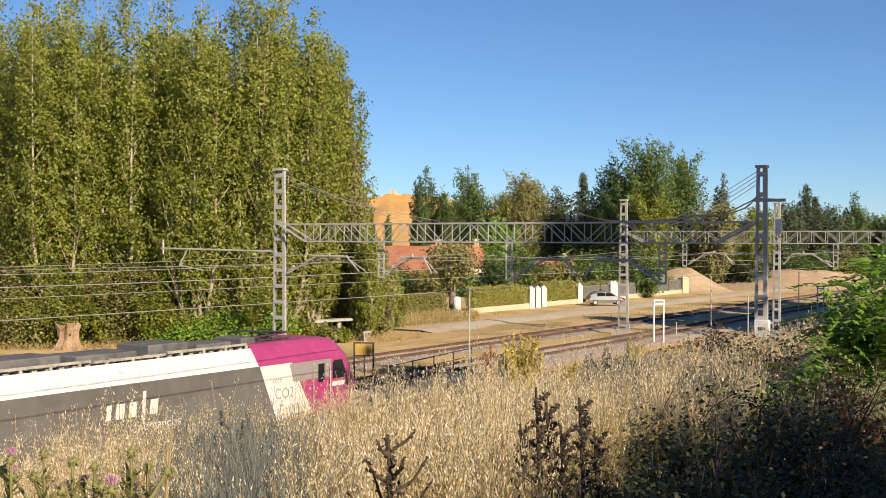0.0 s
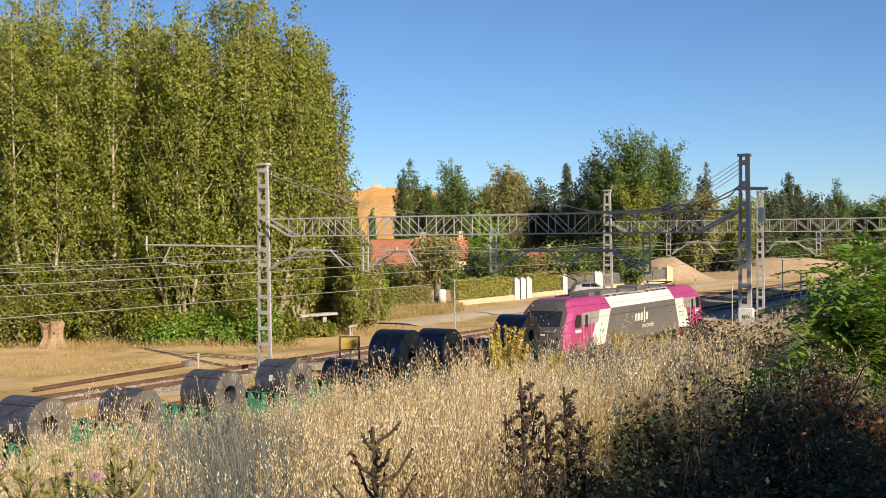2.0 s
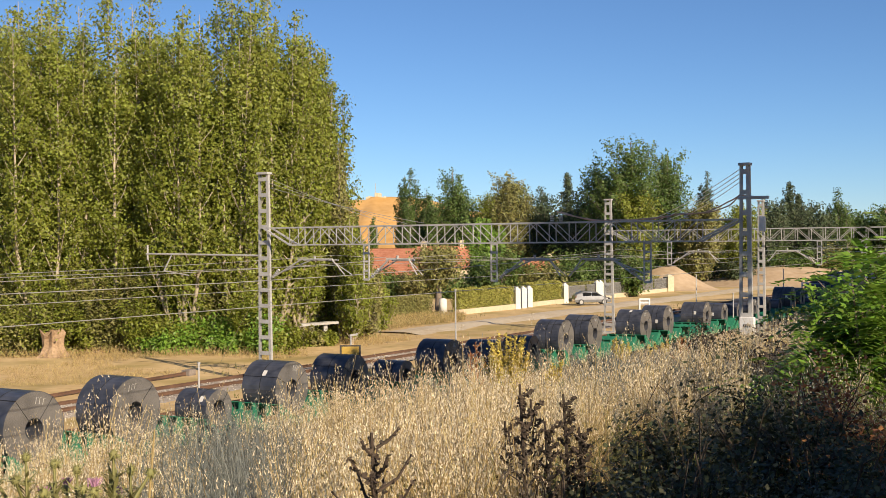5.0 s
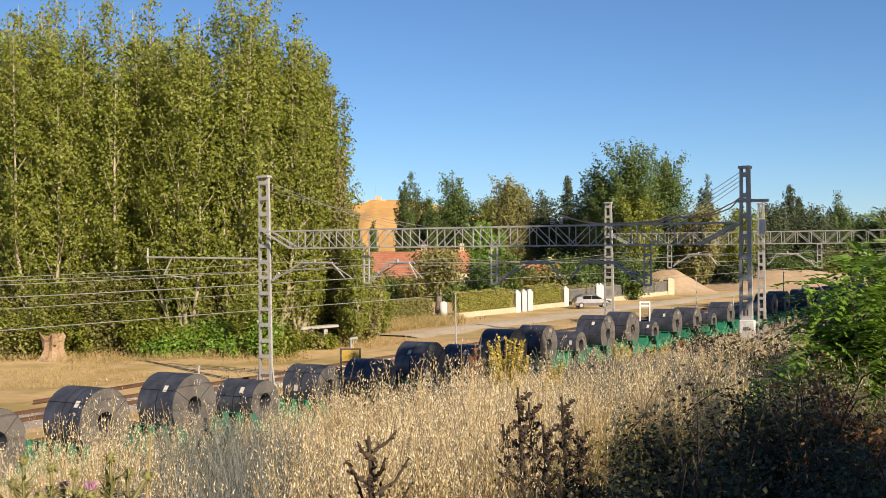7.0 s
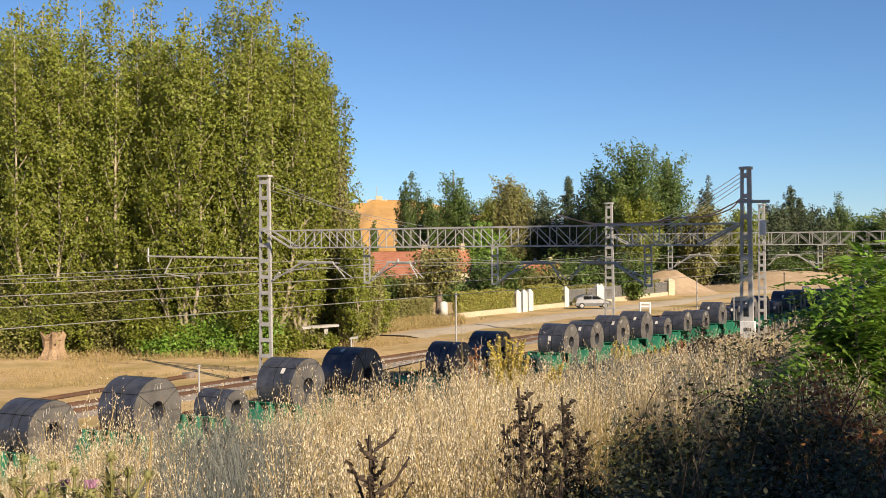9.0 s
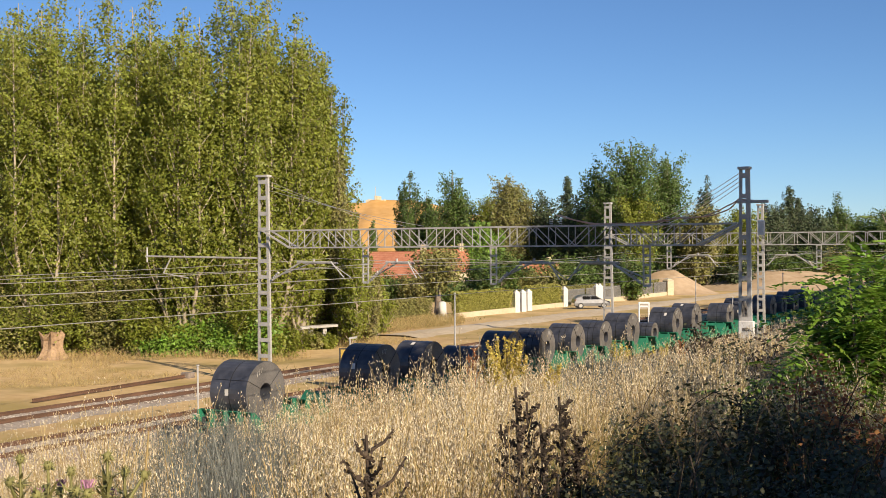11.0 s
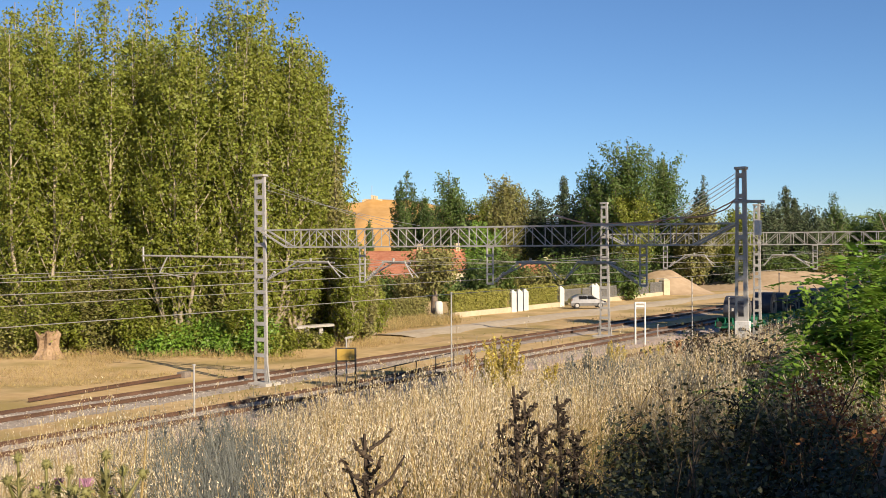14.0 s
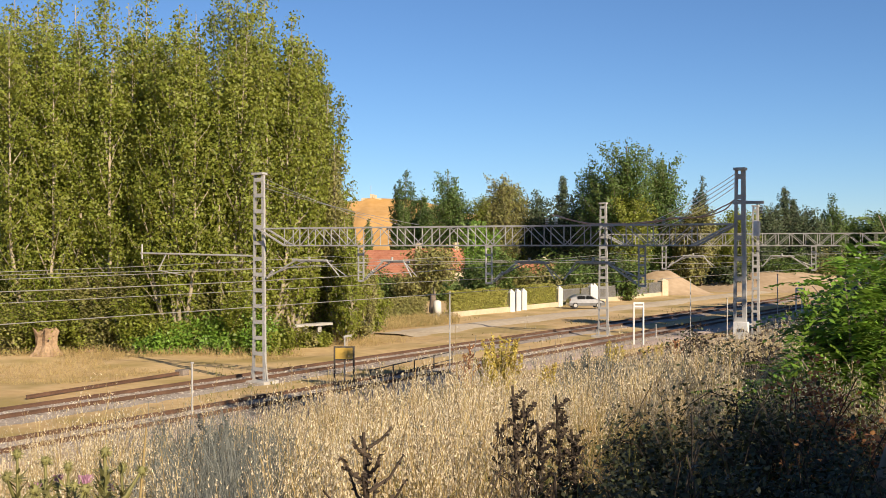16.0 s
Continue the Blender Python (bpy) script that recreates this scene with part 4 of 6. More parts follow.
# ---- yard furniture ----
def post(name, label, s, p, h, r, mat, top=None):
    th = thing(name, label, "post", TRACKS @ Matrix.Translation((s, p, -0.05)), "yard posts")
    bm = bmesh.new()
    rod(bm, (0, 0, 0), (0, 0, h), r, r * 0.85, n=10)
    part("pole", bm, mat, th)
    bm = bmesh.new()
    rod(bm, (0, 0, 0), (0, 0, 0.18), r * 2.2, r * 1.8, n=10)
    part("foot", bm, CONCRETE, th)
    if top:
        bm = bmesh.new()
        rod(bm, (0, 0, h), (0, 0, h + 0.06), r * 1.5, n=10)
        part("cap", bm, mat, th)
    return th


def ground_spot(px, py):
    """Plan place of a point of the level yard seen at that bearing."""
    z = EYE_Z * 2100 / (py - 436)
    x = at(px, z)
    return x * 0.509 + z * 0.861, -x * 0.861 + z * 0.509


WHITE_POST = material("dull white painted steel", (0.55, 0.54, 0.52), (0.7, 0.69, 0.67), 0.6, 0, 8, 1, 0.1)
YELLOW_SIGN = material("ochre sign panel", (0.34, 0.22, 0.035), (0.42, 0.285, 0.055), 0.6, 0, 6, 1, 0.1)
for px, py, h, mat in ((796, 662, 4.5, STEEL), (1222, 596, 4.45, STEEL), (1287, 605, 3.2, STEEL), (340, 742, 2.3, STEEL), (1376, 580, 4.6, STEEL), (1161, 598, 1.0, STEEL)):
    s, p = ground_spot(px, py)
    post("steel_post", "thin grey steel post beside the siding", s, p, h, 0.045, mat, True)


def goal_frame(px, py, h, w):
    s, p = ground_spot(px, py)
    th = thing("white_post_frame", "white tubular frame of two posts and a crossbar", "frame", TRACKS @ Matrix.Translation((s, p, -0.05)) @ Matrix.Rotation(-TURN, 4, "Z"), "white frames")
    for x in (-w / 2, w / 2):
        bm = bmesh.new()
        rod(bm, (x, 0, 0), (x, 0, h), 0.065, n=10)
        part("post", bm, WHITE_POST, th)
    for z in (h - 0.05, h - 0.3):
        bm = bmesh.new()
        box(bm, -w / 2, w / 2, -0.04, 0.04, z - 0.06, z + 0.06, 0.01)
        part("crossbar", bm, WHITE_POST, th)


goal_frame(1130, 612, 3.1, 0.68)
goal_frame(1414, 560, 2.9, 0.6)


def trackside_sign():
    s, p = ground_spot(609, 684)
    th = thing("trackside_sign", "ochre panel sign in a dark frame on two posts", "sign", TRACKS @ Matrix.Translation((s, p, -0.05)) @ Matrix.Rotation(-TURN, 4, "Z"))
    for x in (-0.48, 0.48):
        bm = bmesh.new()
        box(bm, x - 0.045, x + 0.045, -0.04, 0.04, 0, 2.05, 0.008)
        part("post", bm, EQUIP, th)
    bm = bmesh.new()
    box(bm, -0.52, 0.52, -0.075, -0.042, 1.35, 2.05, 0.01)
    part("frame", bm, EQUIP, th)
    bm = bmesh.new()
    box(bm, -0.43, 0.43, -0.09, -0.06, 1.42, 1.98, 0.004)
    part("panel", bm, YELLOW_SIGN, th, "ochre panel")
    bm = bmesh.new()
    rod(bm, (0.0, 0.35, 0), (0.0, 0.35, 2.5), 0.04)
    flat(bm, (-0.05, 0.35, 2.5), (0.35, 0.35, 2.56), 0.06, 0.1)
    part("rear_post", bm, STEEL, th)


trackside_sign()


def slab_bench():
    """Tilted concrete slab on two piers, half overgrown."""
    s, p = ground_spot(552, 612)
    th = thing("concrete_slab", "weathered grey concrete slab on piers among shrubs", "slab", TRACKS @ Matrix.Translation((s, p, 0)) @ Matrix.Rotation(-TURN + 0.25, 4, "Z"))
    for x in (-0.5, 0.5):
        bm = bmesh.new()
        box(bm, x - 0.14, x + 0.14, -0.3, 0.3, -0.1, 1.4 + x * 0.05, 0.03)
        part("pier", bm, CONCRETE, th)
    bm = bmesh.new()
    flat(bm, (-1.35, 0, 1.41), (1.4, 0, 1.55), 1.0, 0.16)
    part("slab", bm, CONCRETE, th)


slab_bench()
for i, px in enumerate((530, 550, 568)):
    shrub("undergrowth_shrub", "dense olive-green shrub in front of the slab", at(px, 82.3), 82.3 + 0.3 * i, -0.1, 1.45, 0.75, 1500, 0.13, OLIVE_LEAF if i % 2 else POPLAR_LEAF, 150 + i, "shrub", "undergrowth")


def low_rail():
    """Rusty pipe railing beside the sidings."""
    a, b = ground_spot(655, 690), ground_spot(800, 652)
    th = thing("low_railing", "low rusty pipe railing between the tracks", "railing", TRACKS)
    n = 4
    pts = [(a[0] + (b[0] - a[0]) * k / n, a[1] + (b[1] - a[1]) * k / n) for k in range(n + 1)]
    for s, p in pts:
        bm = bmesh.new()
        rod(bm, (s, p, -0.05), (s, p, 1.0), 0.035)
        part("post", bm, EQUIP, th)
    for z in (0.95, 0.5):
        bm = bmesh.new()
        rod(bm, (*pts[0], z), (*pts[-1], z), 0.03)
        part("rail", bm, EQUIP, th)


low_rail()


def mast_boxes():
    th = thing("signal_box", "white cabinet fixed to the near mast", "cabinet", TRACKS @ Matrix.Translation((S1, 14.0, 0)))
    bm = bmesh.new()
    box(bm, -0.32, -0.08, -0.3, 0.3, 3.25, 3.95, 0.02)
    part("case", bm, WHITE_POST, th)
    for z in (3.35, 3.85):
        bm = bmesh.new()
        box(bm, -0.1, 0.12, -0.34, 0.34, z - 0.03, z + 0.03)
        part("bracket", bm, STEEL, th)
    bm = bmesh.new()
    for k in range(4):
        box(bm, -0.33, -0.321, -0.16 + k * 0.08, -0.11 + k * 0.08, 3.55, 3.68)
    part("number_bars", bm, BLACK, th, "dark marks as plain bars")
    # head gear of the mast: cross-arm, insulators, dropped hoses
    arm = thing("mast_crossarm", "steel cross-arm with feeder insulators on the near mast", "cross-arm", TRACKS @ Matrix.Translation((S1, 14.0, 0)))
    bm = bmesh.new()
    box(bm, -0.08, 0.08, -0.85, 0.4, 8.7, 8.82, 0.01)
    part("beam", bm, STEEL, arm)
    for y in (-0.75,):
        bm = bmesh.new()
        for k in range(5):
            rod(bm, (0, y, 8.62 - k * 0.07), (0, y, 8.66 - k * 0.07), 0.06, n=10)
        part("insulator", bm, CONCRETE, arm)
    bm = bmesh.new()
    box(bm, -0.25, -0.08, -0.75, -0.5, 7.4, 8.0, 0.02)
    part("lamp_box", bm, WHITE_POST, arm, "small white box")


mast_boxes()
HOSE = material("weathered copper-red cable", (0.42, 0.26, 0.19), (0.56, 0.38, 0.29), 0.6, 0, 6, 1, 0)
for ds, dip in ((0.0, 0.0), (0.4, 0.13)):
    wire("feeder_cable", [(S1 + ds, 22.5, 8.38), (S1 + ds, 20.8, 8.0 - dip * 0.5), (S1 + ds, 19.5, 7.98 - dip * 0.3), (S1 + ds, 18.45, 8.0 - dip * 0.3), (S1 + ds, 17.0, 8.17 + dip * 0.2), (S1 + ds, 15.75, 8.22), (S1 + ds * 0.6, 14.8, 8.63 - dip), (S1, 14.35, 8.88), (S1, 13.2, 8.8)], 0.03, HOSE, "copper-red feeder cable draped along the portal", 0.03)
for p in (22.75, 22.3, 17.35, 16.6):
    bm = bmesh.new()
    for k in range(4):
        rod(bm, (0, 0, 7.9 + k * 0.09), (0, 0, 7.95 + k * 0.09), 0.08, n=10)
    ob = part("feeder_insulator", bm, CONCRETE)
    ob.matrix_basis = TRACKS @ Matrix.Translation((S1, p, 0))
    tagged(ob, "ribbed pale insulator on top of the portal beam", "insulator", "feeder insulators")
for k in range(4):
    wire("feeder_wire", [(S1, 14.2, 10.0 - k * 0.17), (S2, 33.0 - k * 0.5, 8.55 - k * 0.08)], 0.016, PALE_WIRE, "thin feeder wire between the portals", 0.25)
for k in range(3):
    wire("feeder_wire", [(S1, 38.8, 10.5 - k * 0.25), (S1 + 0.2, 31.5 - k, 8.0)], 0.01, PALE_WIRE, "thin stay wire from mast top to beam", 0.1)
wire("guy_wire", [(S1, 39.3, 4.9), (53.6, 47.5, 0.0)], 0.009, PALE_WIRE, "straight guy wire anchoring the mast", 0.0)


def long_bracket():
    th = thing("long_bracket", "long grey steel bracket reaching over the outer siding", "cantilever", TRACKS @ Matrix.Translation((S1, 39.0, 0)))
    bm = bmesh.new()
    rod(bm, (0, 0.3, 6.5), (0, 8.3, 6.62), 0.05)
    part("tube", bm, STEEL, th)
    bm = bmesh.new()
    rod(bm, (0, 8.2, 6.3), (0, 8.2, 7.1), 0.05)
    part("end_post", bm, STEEL, th)
    bm = bmesh.new()
    rod(bm, (0, 6.4, 6.6), (0, 7.0, 5.7), 0.04)
    rod(bm, (0, 7.0, 5.7), (0, 5.2, 5.45), 0.03)
    part("steady_arm", bm, STEEL, th)


long_bracket()

# ---- strips in the yard ----
def strip(name, label, s0, s1, p0, p1, z, mat, wob=0.35):
    n = int((s1 - s0) / 1.5)
    v, f = [], []
    for i in range(n + 1):
        s = s0 + (s1 - s0) * i / n
        for j, p in enumerate((p0, p0 + (p1 - p0) * 0.33, p0 + (p1 - p0) * 0.66, p1)):
            edge = wob * noise.noise(Vector((s * 0.3, p0 + j, 2))) if j in (0, 3) else 0
            v.append((s, p + edge, (z if j in (1, 2) else -0.12)))
    f = [(i * 4 + j, i * 4 + 4 + j, i * 4 + 5 + j, i * 4 + 1 + j) for i in range(n) for j in range(3)]
    ob = mesh_part(name, v, f, mat, smooth=True)
    ob.matrix_basis = TRACKS
    return tagged(ob, label, name.replace("_", " "), kind="structure")


PINK_GRAVEL = material("pinkish packed gravel", (0.311, 0.237, 0.200), (0.414, 0.333, 0.281), 0.95, 0, 5, 0.3, 0.4)
DIRT_ROAD = material("pale dirt road", (0.370, 0.296, 0.200), (0.488, 0.414, 0.303), 0.95, 0, 2, 0.15, 0.4)
strip("gravel_path", "pinkish packed gravel path between the tracks", -20, 200, 29.6, 32.2, 0.07, PINK_GRAVEL)
strip("dirt_road", "pale dusty dirt road beyond the tracks", 78, 260, 48.0, 54.0, 0.14, DIRT_ROAD, 1.2)

# ---- garden wall and hedge ----
PLASTER = material("white plaster", (0.503, 0.488, 0.444), (0.592, 0.577, 0.533), 0.9, 0, 4, 0.5, 0.2)
CREAM = material("cream plaster", (0.444, 0.370, 0.252), (0.518, 0.444, 0.318), 0.9, 0, 4, 0.5, 0.2)
HEDGE = material("yellow-green hedge leaves", (0.215, 0.215, 0.035), (0.31, 0.295, 0.065), 0.6, 0, 1, 0.3, 0, 0.4, through_light=0.25)
FENCE = material("grey fence mesh", (0.185, 0.185, 0.178), (0.266, 0.259, 0.244), 0.6, 0.3, 6, 1, 0.1)
WALL_P = 58.8
bm = bmesh.new()
for s0, s1 in ((101.2, 113.6), (116.8, 125.6), (136.0, 161.0)):
    box(bm, s0, s1, WALL_P - 0.15, WALL_P + 0.15, -0.2, 0.5, 0.02)
wall = part("garden_wall", bm, CREAM)
wall.matrix_basis = TRACKS
tagged(wall, "low cream plaster garden wall below the hedge", "wall", kind="structure")


def hedge(s0, s1, p, z0, h, mat, label, seed):
    rng = np.random.default_rng(seed)
    th = thing("clipped_hedge", label, "hedge", TRACKS @ Matrix.Translation((s0, p, z0)), "hedges")
    n = int((s1 - s0) * 1500)
    c = np.stack([rng.uniform(0, s1 - s0, n), rng.normal(0, 0.28, n), rng.uniform(0.0, 1, n) ** 0.8 * h], 1)
    c[:, 1] = np.clip(c[:, 1], -0.5, 0.5)
    c[:, 2] += 0.12 * np.sin(c[:, 0] * 2.1) * c[:, 2] / h
    u, v = leaf_axes(rng, n, 0.12, 0.3, 1.3, np.stack([np.zeros(n), np.sign(c[:, 1]), np.zeros(n)], 1) * 0.9)
    slips("foliage", c, u, v, mat, th)
    bm = bmesh.new()
    for x in np.arange(0.3, s1 - s0, 0.7):
        rod(bm, (x, 0, -0.3), (x + 0.1, 0.05, h * 0.8), 0.03, 0.012, n=5)
    part("stem_row", bm, BARK, th)


hedge(101.4, 113.4, WALL_P + 0.5, 0.3, 2.2, HEDGE, "yellow-green clipped hedge above the garden wall", 1)
hedge(117.0, 125.6, WALL_P + 0.5, 0.3, 2.3, HEDGE, "yellow-green clipped hedge above the garden wall", 2)
hedge(86, 100.8, WALL_P + 3.0, 0.0, 2.0, OLIVE_LEAF, "dry olive hedge at the yard's edge", 3)
hedge(129, 160, WALL_P + 1.4, 0.3, 1.9, OLIVE_LEAF, "olive hedge behind the grey fence", 4)


def gate_pillar(s, h=2.5, w=0.62, mat=None):
    th = thing("gate_pillar", "white plastered gate pillar with a pointed top", "pillar", TRACKS @ Matrix.Translation((s, WALL_P - 0.1, -0.1)) @ Matrix.Rotation(-TURN + 0.5, 4, "Z"), "gate pillars")
    bm = bmesh.new()
    box(bm, -w / 2, w / 2, -w / 2, w / 2, 0, h * 0.84, 0.02)
    part("shaft", bm, mat or PLASTER, th)
    bm = bmesh.new()
    bmesh.ops.create_cone(bm, cap_ends=True, segments=4, radius1=w * 0.74, radius2=0.05, depth=h * 0.16, matrix=Matrix.Translation((0, 0, h * 0.92)) @ Matrix.Rotation(math.pi / 4, 4, "Z"))
    part("cap", bm, mat or PLASTER, th)


for s in (113.7, 115.2, 116.6, 125.9, 135.2, 136.2):
    gate_pillar(s)
gate_pillar(160.5, 2.6, 1.1, CREAM)


def fence_panel(s0, s1):
    th = thing("fence_panel", "grey metal fence panel on the garden wall", "fence", TRACKS @ Matrix.Translation((s0, WALL_P, 0.5)), "fence panels")
    for z in (0.1, 1.35):
        bm = bmesh.new()
        box(bm, 0, s1 - s0, -0.02, 0.02, z - 0.03, z + 0.03)
        part("rail", bm, FENCE, th)
    for k in range(int((s1 - s0) / 0.14)):
        bm = bmesh.new()
        box(bm, 0.05 + k * 0.14, 0.11 + k * 0.14, -0.015, 0.015, 0.0, 1.45)
        part("slat", bm, FENCE, th)


for k in range(6):
    fence_panel(126.6 + k * 5.7, 132.0 + k * 5.7)


def urn_post():
    s, p = ground_spot(774, 562)
    th = thing("white_kiosk", "squat white plastered block with a rounded top", "block", TRACKS @ Matrix.Translation((s, p, -0.05)))
    bm = bmesh.new()
    rod(bm, (0, 0, 0.3), (0, 0, 1.55), 0.42, 0.38, n=18)
    bmesh.ops.create_uvsphere(bm, u_segments=18, v_segments=8, radius=0.38, matrix=Matrix.Translation((0, 0, 1.55)) @ Matrix.Diagonal((1, 1, 0.5, 1)))
    part("drum", bm, PLASTER, th, smooth=True)
    bm = bmesh.new()
    box(bm, -0.6, 0.6, -0.6, 0.6, -0.1, 0.32, 0.04)
    part("plinth", bm, CONCRETE, th)


urn_post()


# ---- parked car ----
def parked_car():
    s, p = ground_spot(1036, 547)
    th = thing("parked_car", "silver-grey hatchback car parked by the garden wall", "car", TRACKS @ Matrix.Translation((s, p, 0.12)) @ Matrix.Rotation(-TURN + radians(186), 4, "Z"))
    SILVER = material("silver car paint", (0.17, 0.17, 0.172), (0.22, 0.22, 0.222), 0.3, 0.5, 4, 0.5, 0, coat=0.6)
    hood = [(-2.05, 0.28), (-2.07, 0.6), (-1.95, 0.78), (-1.15, 0.98), (-0.45, 1.42), (0.2, 1.52), (1.1, 1.5), (1.75, 1.22), (1.98, 0.95), (2.05, 0.6), (2.0, 0.28)]
    rows = []
    for y, k in ((-0.86, 0.93), (-0.8, 1.0), (0.8, 1.0), (0.86, 0.93)):
        rows.append([(x * (0.985 if k < 1 else 1), y * (1.0 if z < 0.98 else 0.8 if k == 1 else 0.82), 0.28 + (z - 0.28) * k) for x, z in hood])
    v, f = loft(rows)
    n = len(hood)
    f += [tuple(range(n - 1, -1, -1)), tuple(range(3 * n, 4 * n))]
    mesh_part("body", v, f, SILVER, th)
    for q in (-1, 1):
        for w in (((-0.95, 1.0), (0.1, 1.0), (0.1, 1.36), (-0.4, 1.33)), ((0.18, 1.0), (1.05, 1.0), (1.05, 1.34), (0.18, 1.36))):
            plate("side_window", w, q * 0.815, GLASS_DARK, th, 0.01)
        for x in (-1.3, 1.3):
            wh = new("wheel")
            wh.parent, wh.location = th, (x, q * 0.78, 0.31)
            bm = bmesh.new()
            rod(bm, (0, -0.1, 0), (0, 0.1, 0), 0.31, n=20)
            part("tyre", bm, BLACK, wh)
            bm = bmesh.new()
            rod(bm, (0, -0.11, 0), (0, 0.11, 0), 0.2, n=14)
            part("rim", bm, STEEL, wh)
        plate("headlight", ((-2.0, 0.62), (-1.75, 0.64), (-1.7, 0.76), (-1.9, 0.74)), q * 0.862, GLASS_DARK, th, 0.006)
        plate("tail_light", ((1.85, 0.8), (2.0, 0.8), (1.95, 1.0), (1.8, 1.05)), q * 0.862, RUST, th, 0.006)
    mesh_part("windscreen", [(-1.1, -0.68, 1.02), (-1.1, 0.68, 1.02), (-0.5, 0.6, 1.41), (-0.5, -0.6, 1.41)], [(0, 1, 2, 3)], GLASS_DARK, th)


parked_car()

# ---- mounds, hill, houses ----
def mound(name, label, x, y, rx, ry, h, mat, seed, rough=0.15, n=36):
    v, f = [], []
    for j in range(n + 1):
        for i in range(n + 1):
            a, b = 2 * i / n - 1, 2 * j / n - 1
            r = math.hypot(a, b)
            k = 0.5 + 0.5 * math.cos(math.pi * min(1.0, r))
            w = noise.fractal(Vector((a * 2.5, b * 2.5, seed)), 1.0, 2.0, 4)
            v.append((a * rx, b * ry, h * k * (1 + rough * w) - 0.15))
    f = [(j * (n + 1) + i, j * (n + 1) + i + 1, (j + 1) * (n + 1) + i + 1, (j + 1) * (n + 1) + i) for j in range(n) for i in range(n)]
    ob = mesh_part(name, v, f, mat, smooth=True)
    ob.location = (x, y, 0)
    return tagged(ob, label, "mound", kind="structure")


PALE_SAND = material("pale heaped sand", (0.3, 0.215, 0.13), (0.4, 0.3, 0.2), 0.95, 0, 1.2, 0.2, 0.4)
mound("sand_mound", "pale heap of sandy earth at the end of the wall", at(1168, 176), 176, 9.0, 8, 3.5, PALE_SAND, 3)
mound("earth_bank", "pale bulldozed earth bank beyond the yard", at(1400, 190), 190, 24, 12, 2.9, PALE_SAND, 8, 0.4)


def hill():
    OCHRE = material("eroded ochre hillside", (0.42, 0.235, 0.07), (0.53, 0.32, 0.12), 0.95, 0, 0.25, 0.03, 0.6)
    v, f = [], []
    nx, ny = 120, 40
    for j in range(ny + 1):
        for i in range(nx + 1):
            x = -170 + 300 * i / nx
            b = j / ny
            crest = 29.5 + 1.2 * noise.noise(Vector((x * 0.05, 0, 1))) - max(0, x + 18) * 0.22 - max(0, -x - 60) * 0.05 - (1.3 if x < -37 else 0)
            gully = 2.2 * noise.noise(Vector((x * 0.11, b * 1.2, 5))) * math.sin(b * 3.14)
            z = crest * (b ** 0.75) + gully
            v.append((x, 480 + 70 * b + 6 * noise.noise(Vector((x * 0.06, b * 3, 9))), z - 0.5))
    f = [(j * (nx + 1) + i, j * (nx + 1) + i + 1, (j + 1) * (nx + 1) + i + 1, (j + 1) * (nx + 1) + i) for j in range(ny) for i in range(nx)]
    # back slope
    n0 = len(v)
    for i in range(nx + 1):
        x = -170 + 300 * i / nx
        v.append((x, 700, -1))
    f += [(ny * (nx + 1) + i, ny * (nx + 1) + i + 1, n0 + i + 1, n0 + i) for i in range(nx)]
    ob = mesh_part("hill", v, f, OCHRE, smooth=True)
    tagged(ob, "bare eroded ochre hillside behind the village", "hill", kind="structure")
    th = thing("hilltop_ruin", "small stone ruin and mast on the hilltop", "ruin", Matrix.Translation((at(655, 552), 552, 28.6)))
    rr = random.Random(2)
    for k in range(9):
        bm = bmesh.new()
        box(bm, -4.2 + k * 1.05 + rr.uniform(-0.1, 0.1), -3.2 + k * 1.05, -1.5, 1.5 + rr.uniform(-0.4, 0.4), -2, 0.5 + rr.uniform(0, 0.5) + (1.7 if 3 < k < 7 else 0), 0.15)
        part("stone_block", bm, CREAM, th)
    bm = bmesh.new()
    rod(bm, (0.4, 0, 0), (0.4, 0, 7.0), 0.12)
    part("mast", bm, STEEL, th)


hill()
ROOF_TILE = material("terracotta roof tiles", (0.333, 0.126, 0.067), (0.459, 0.207, 0.118), 0.85, 0, 3, 0.4, 0.4, 0.3)


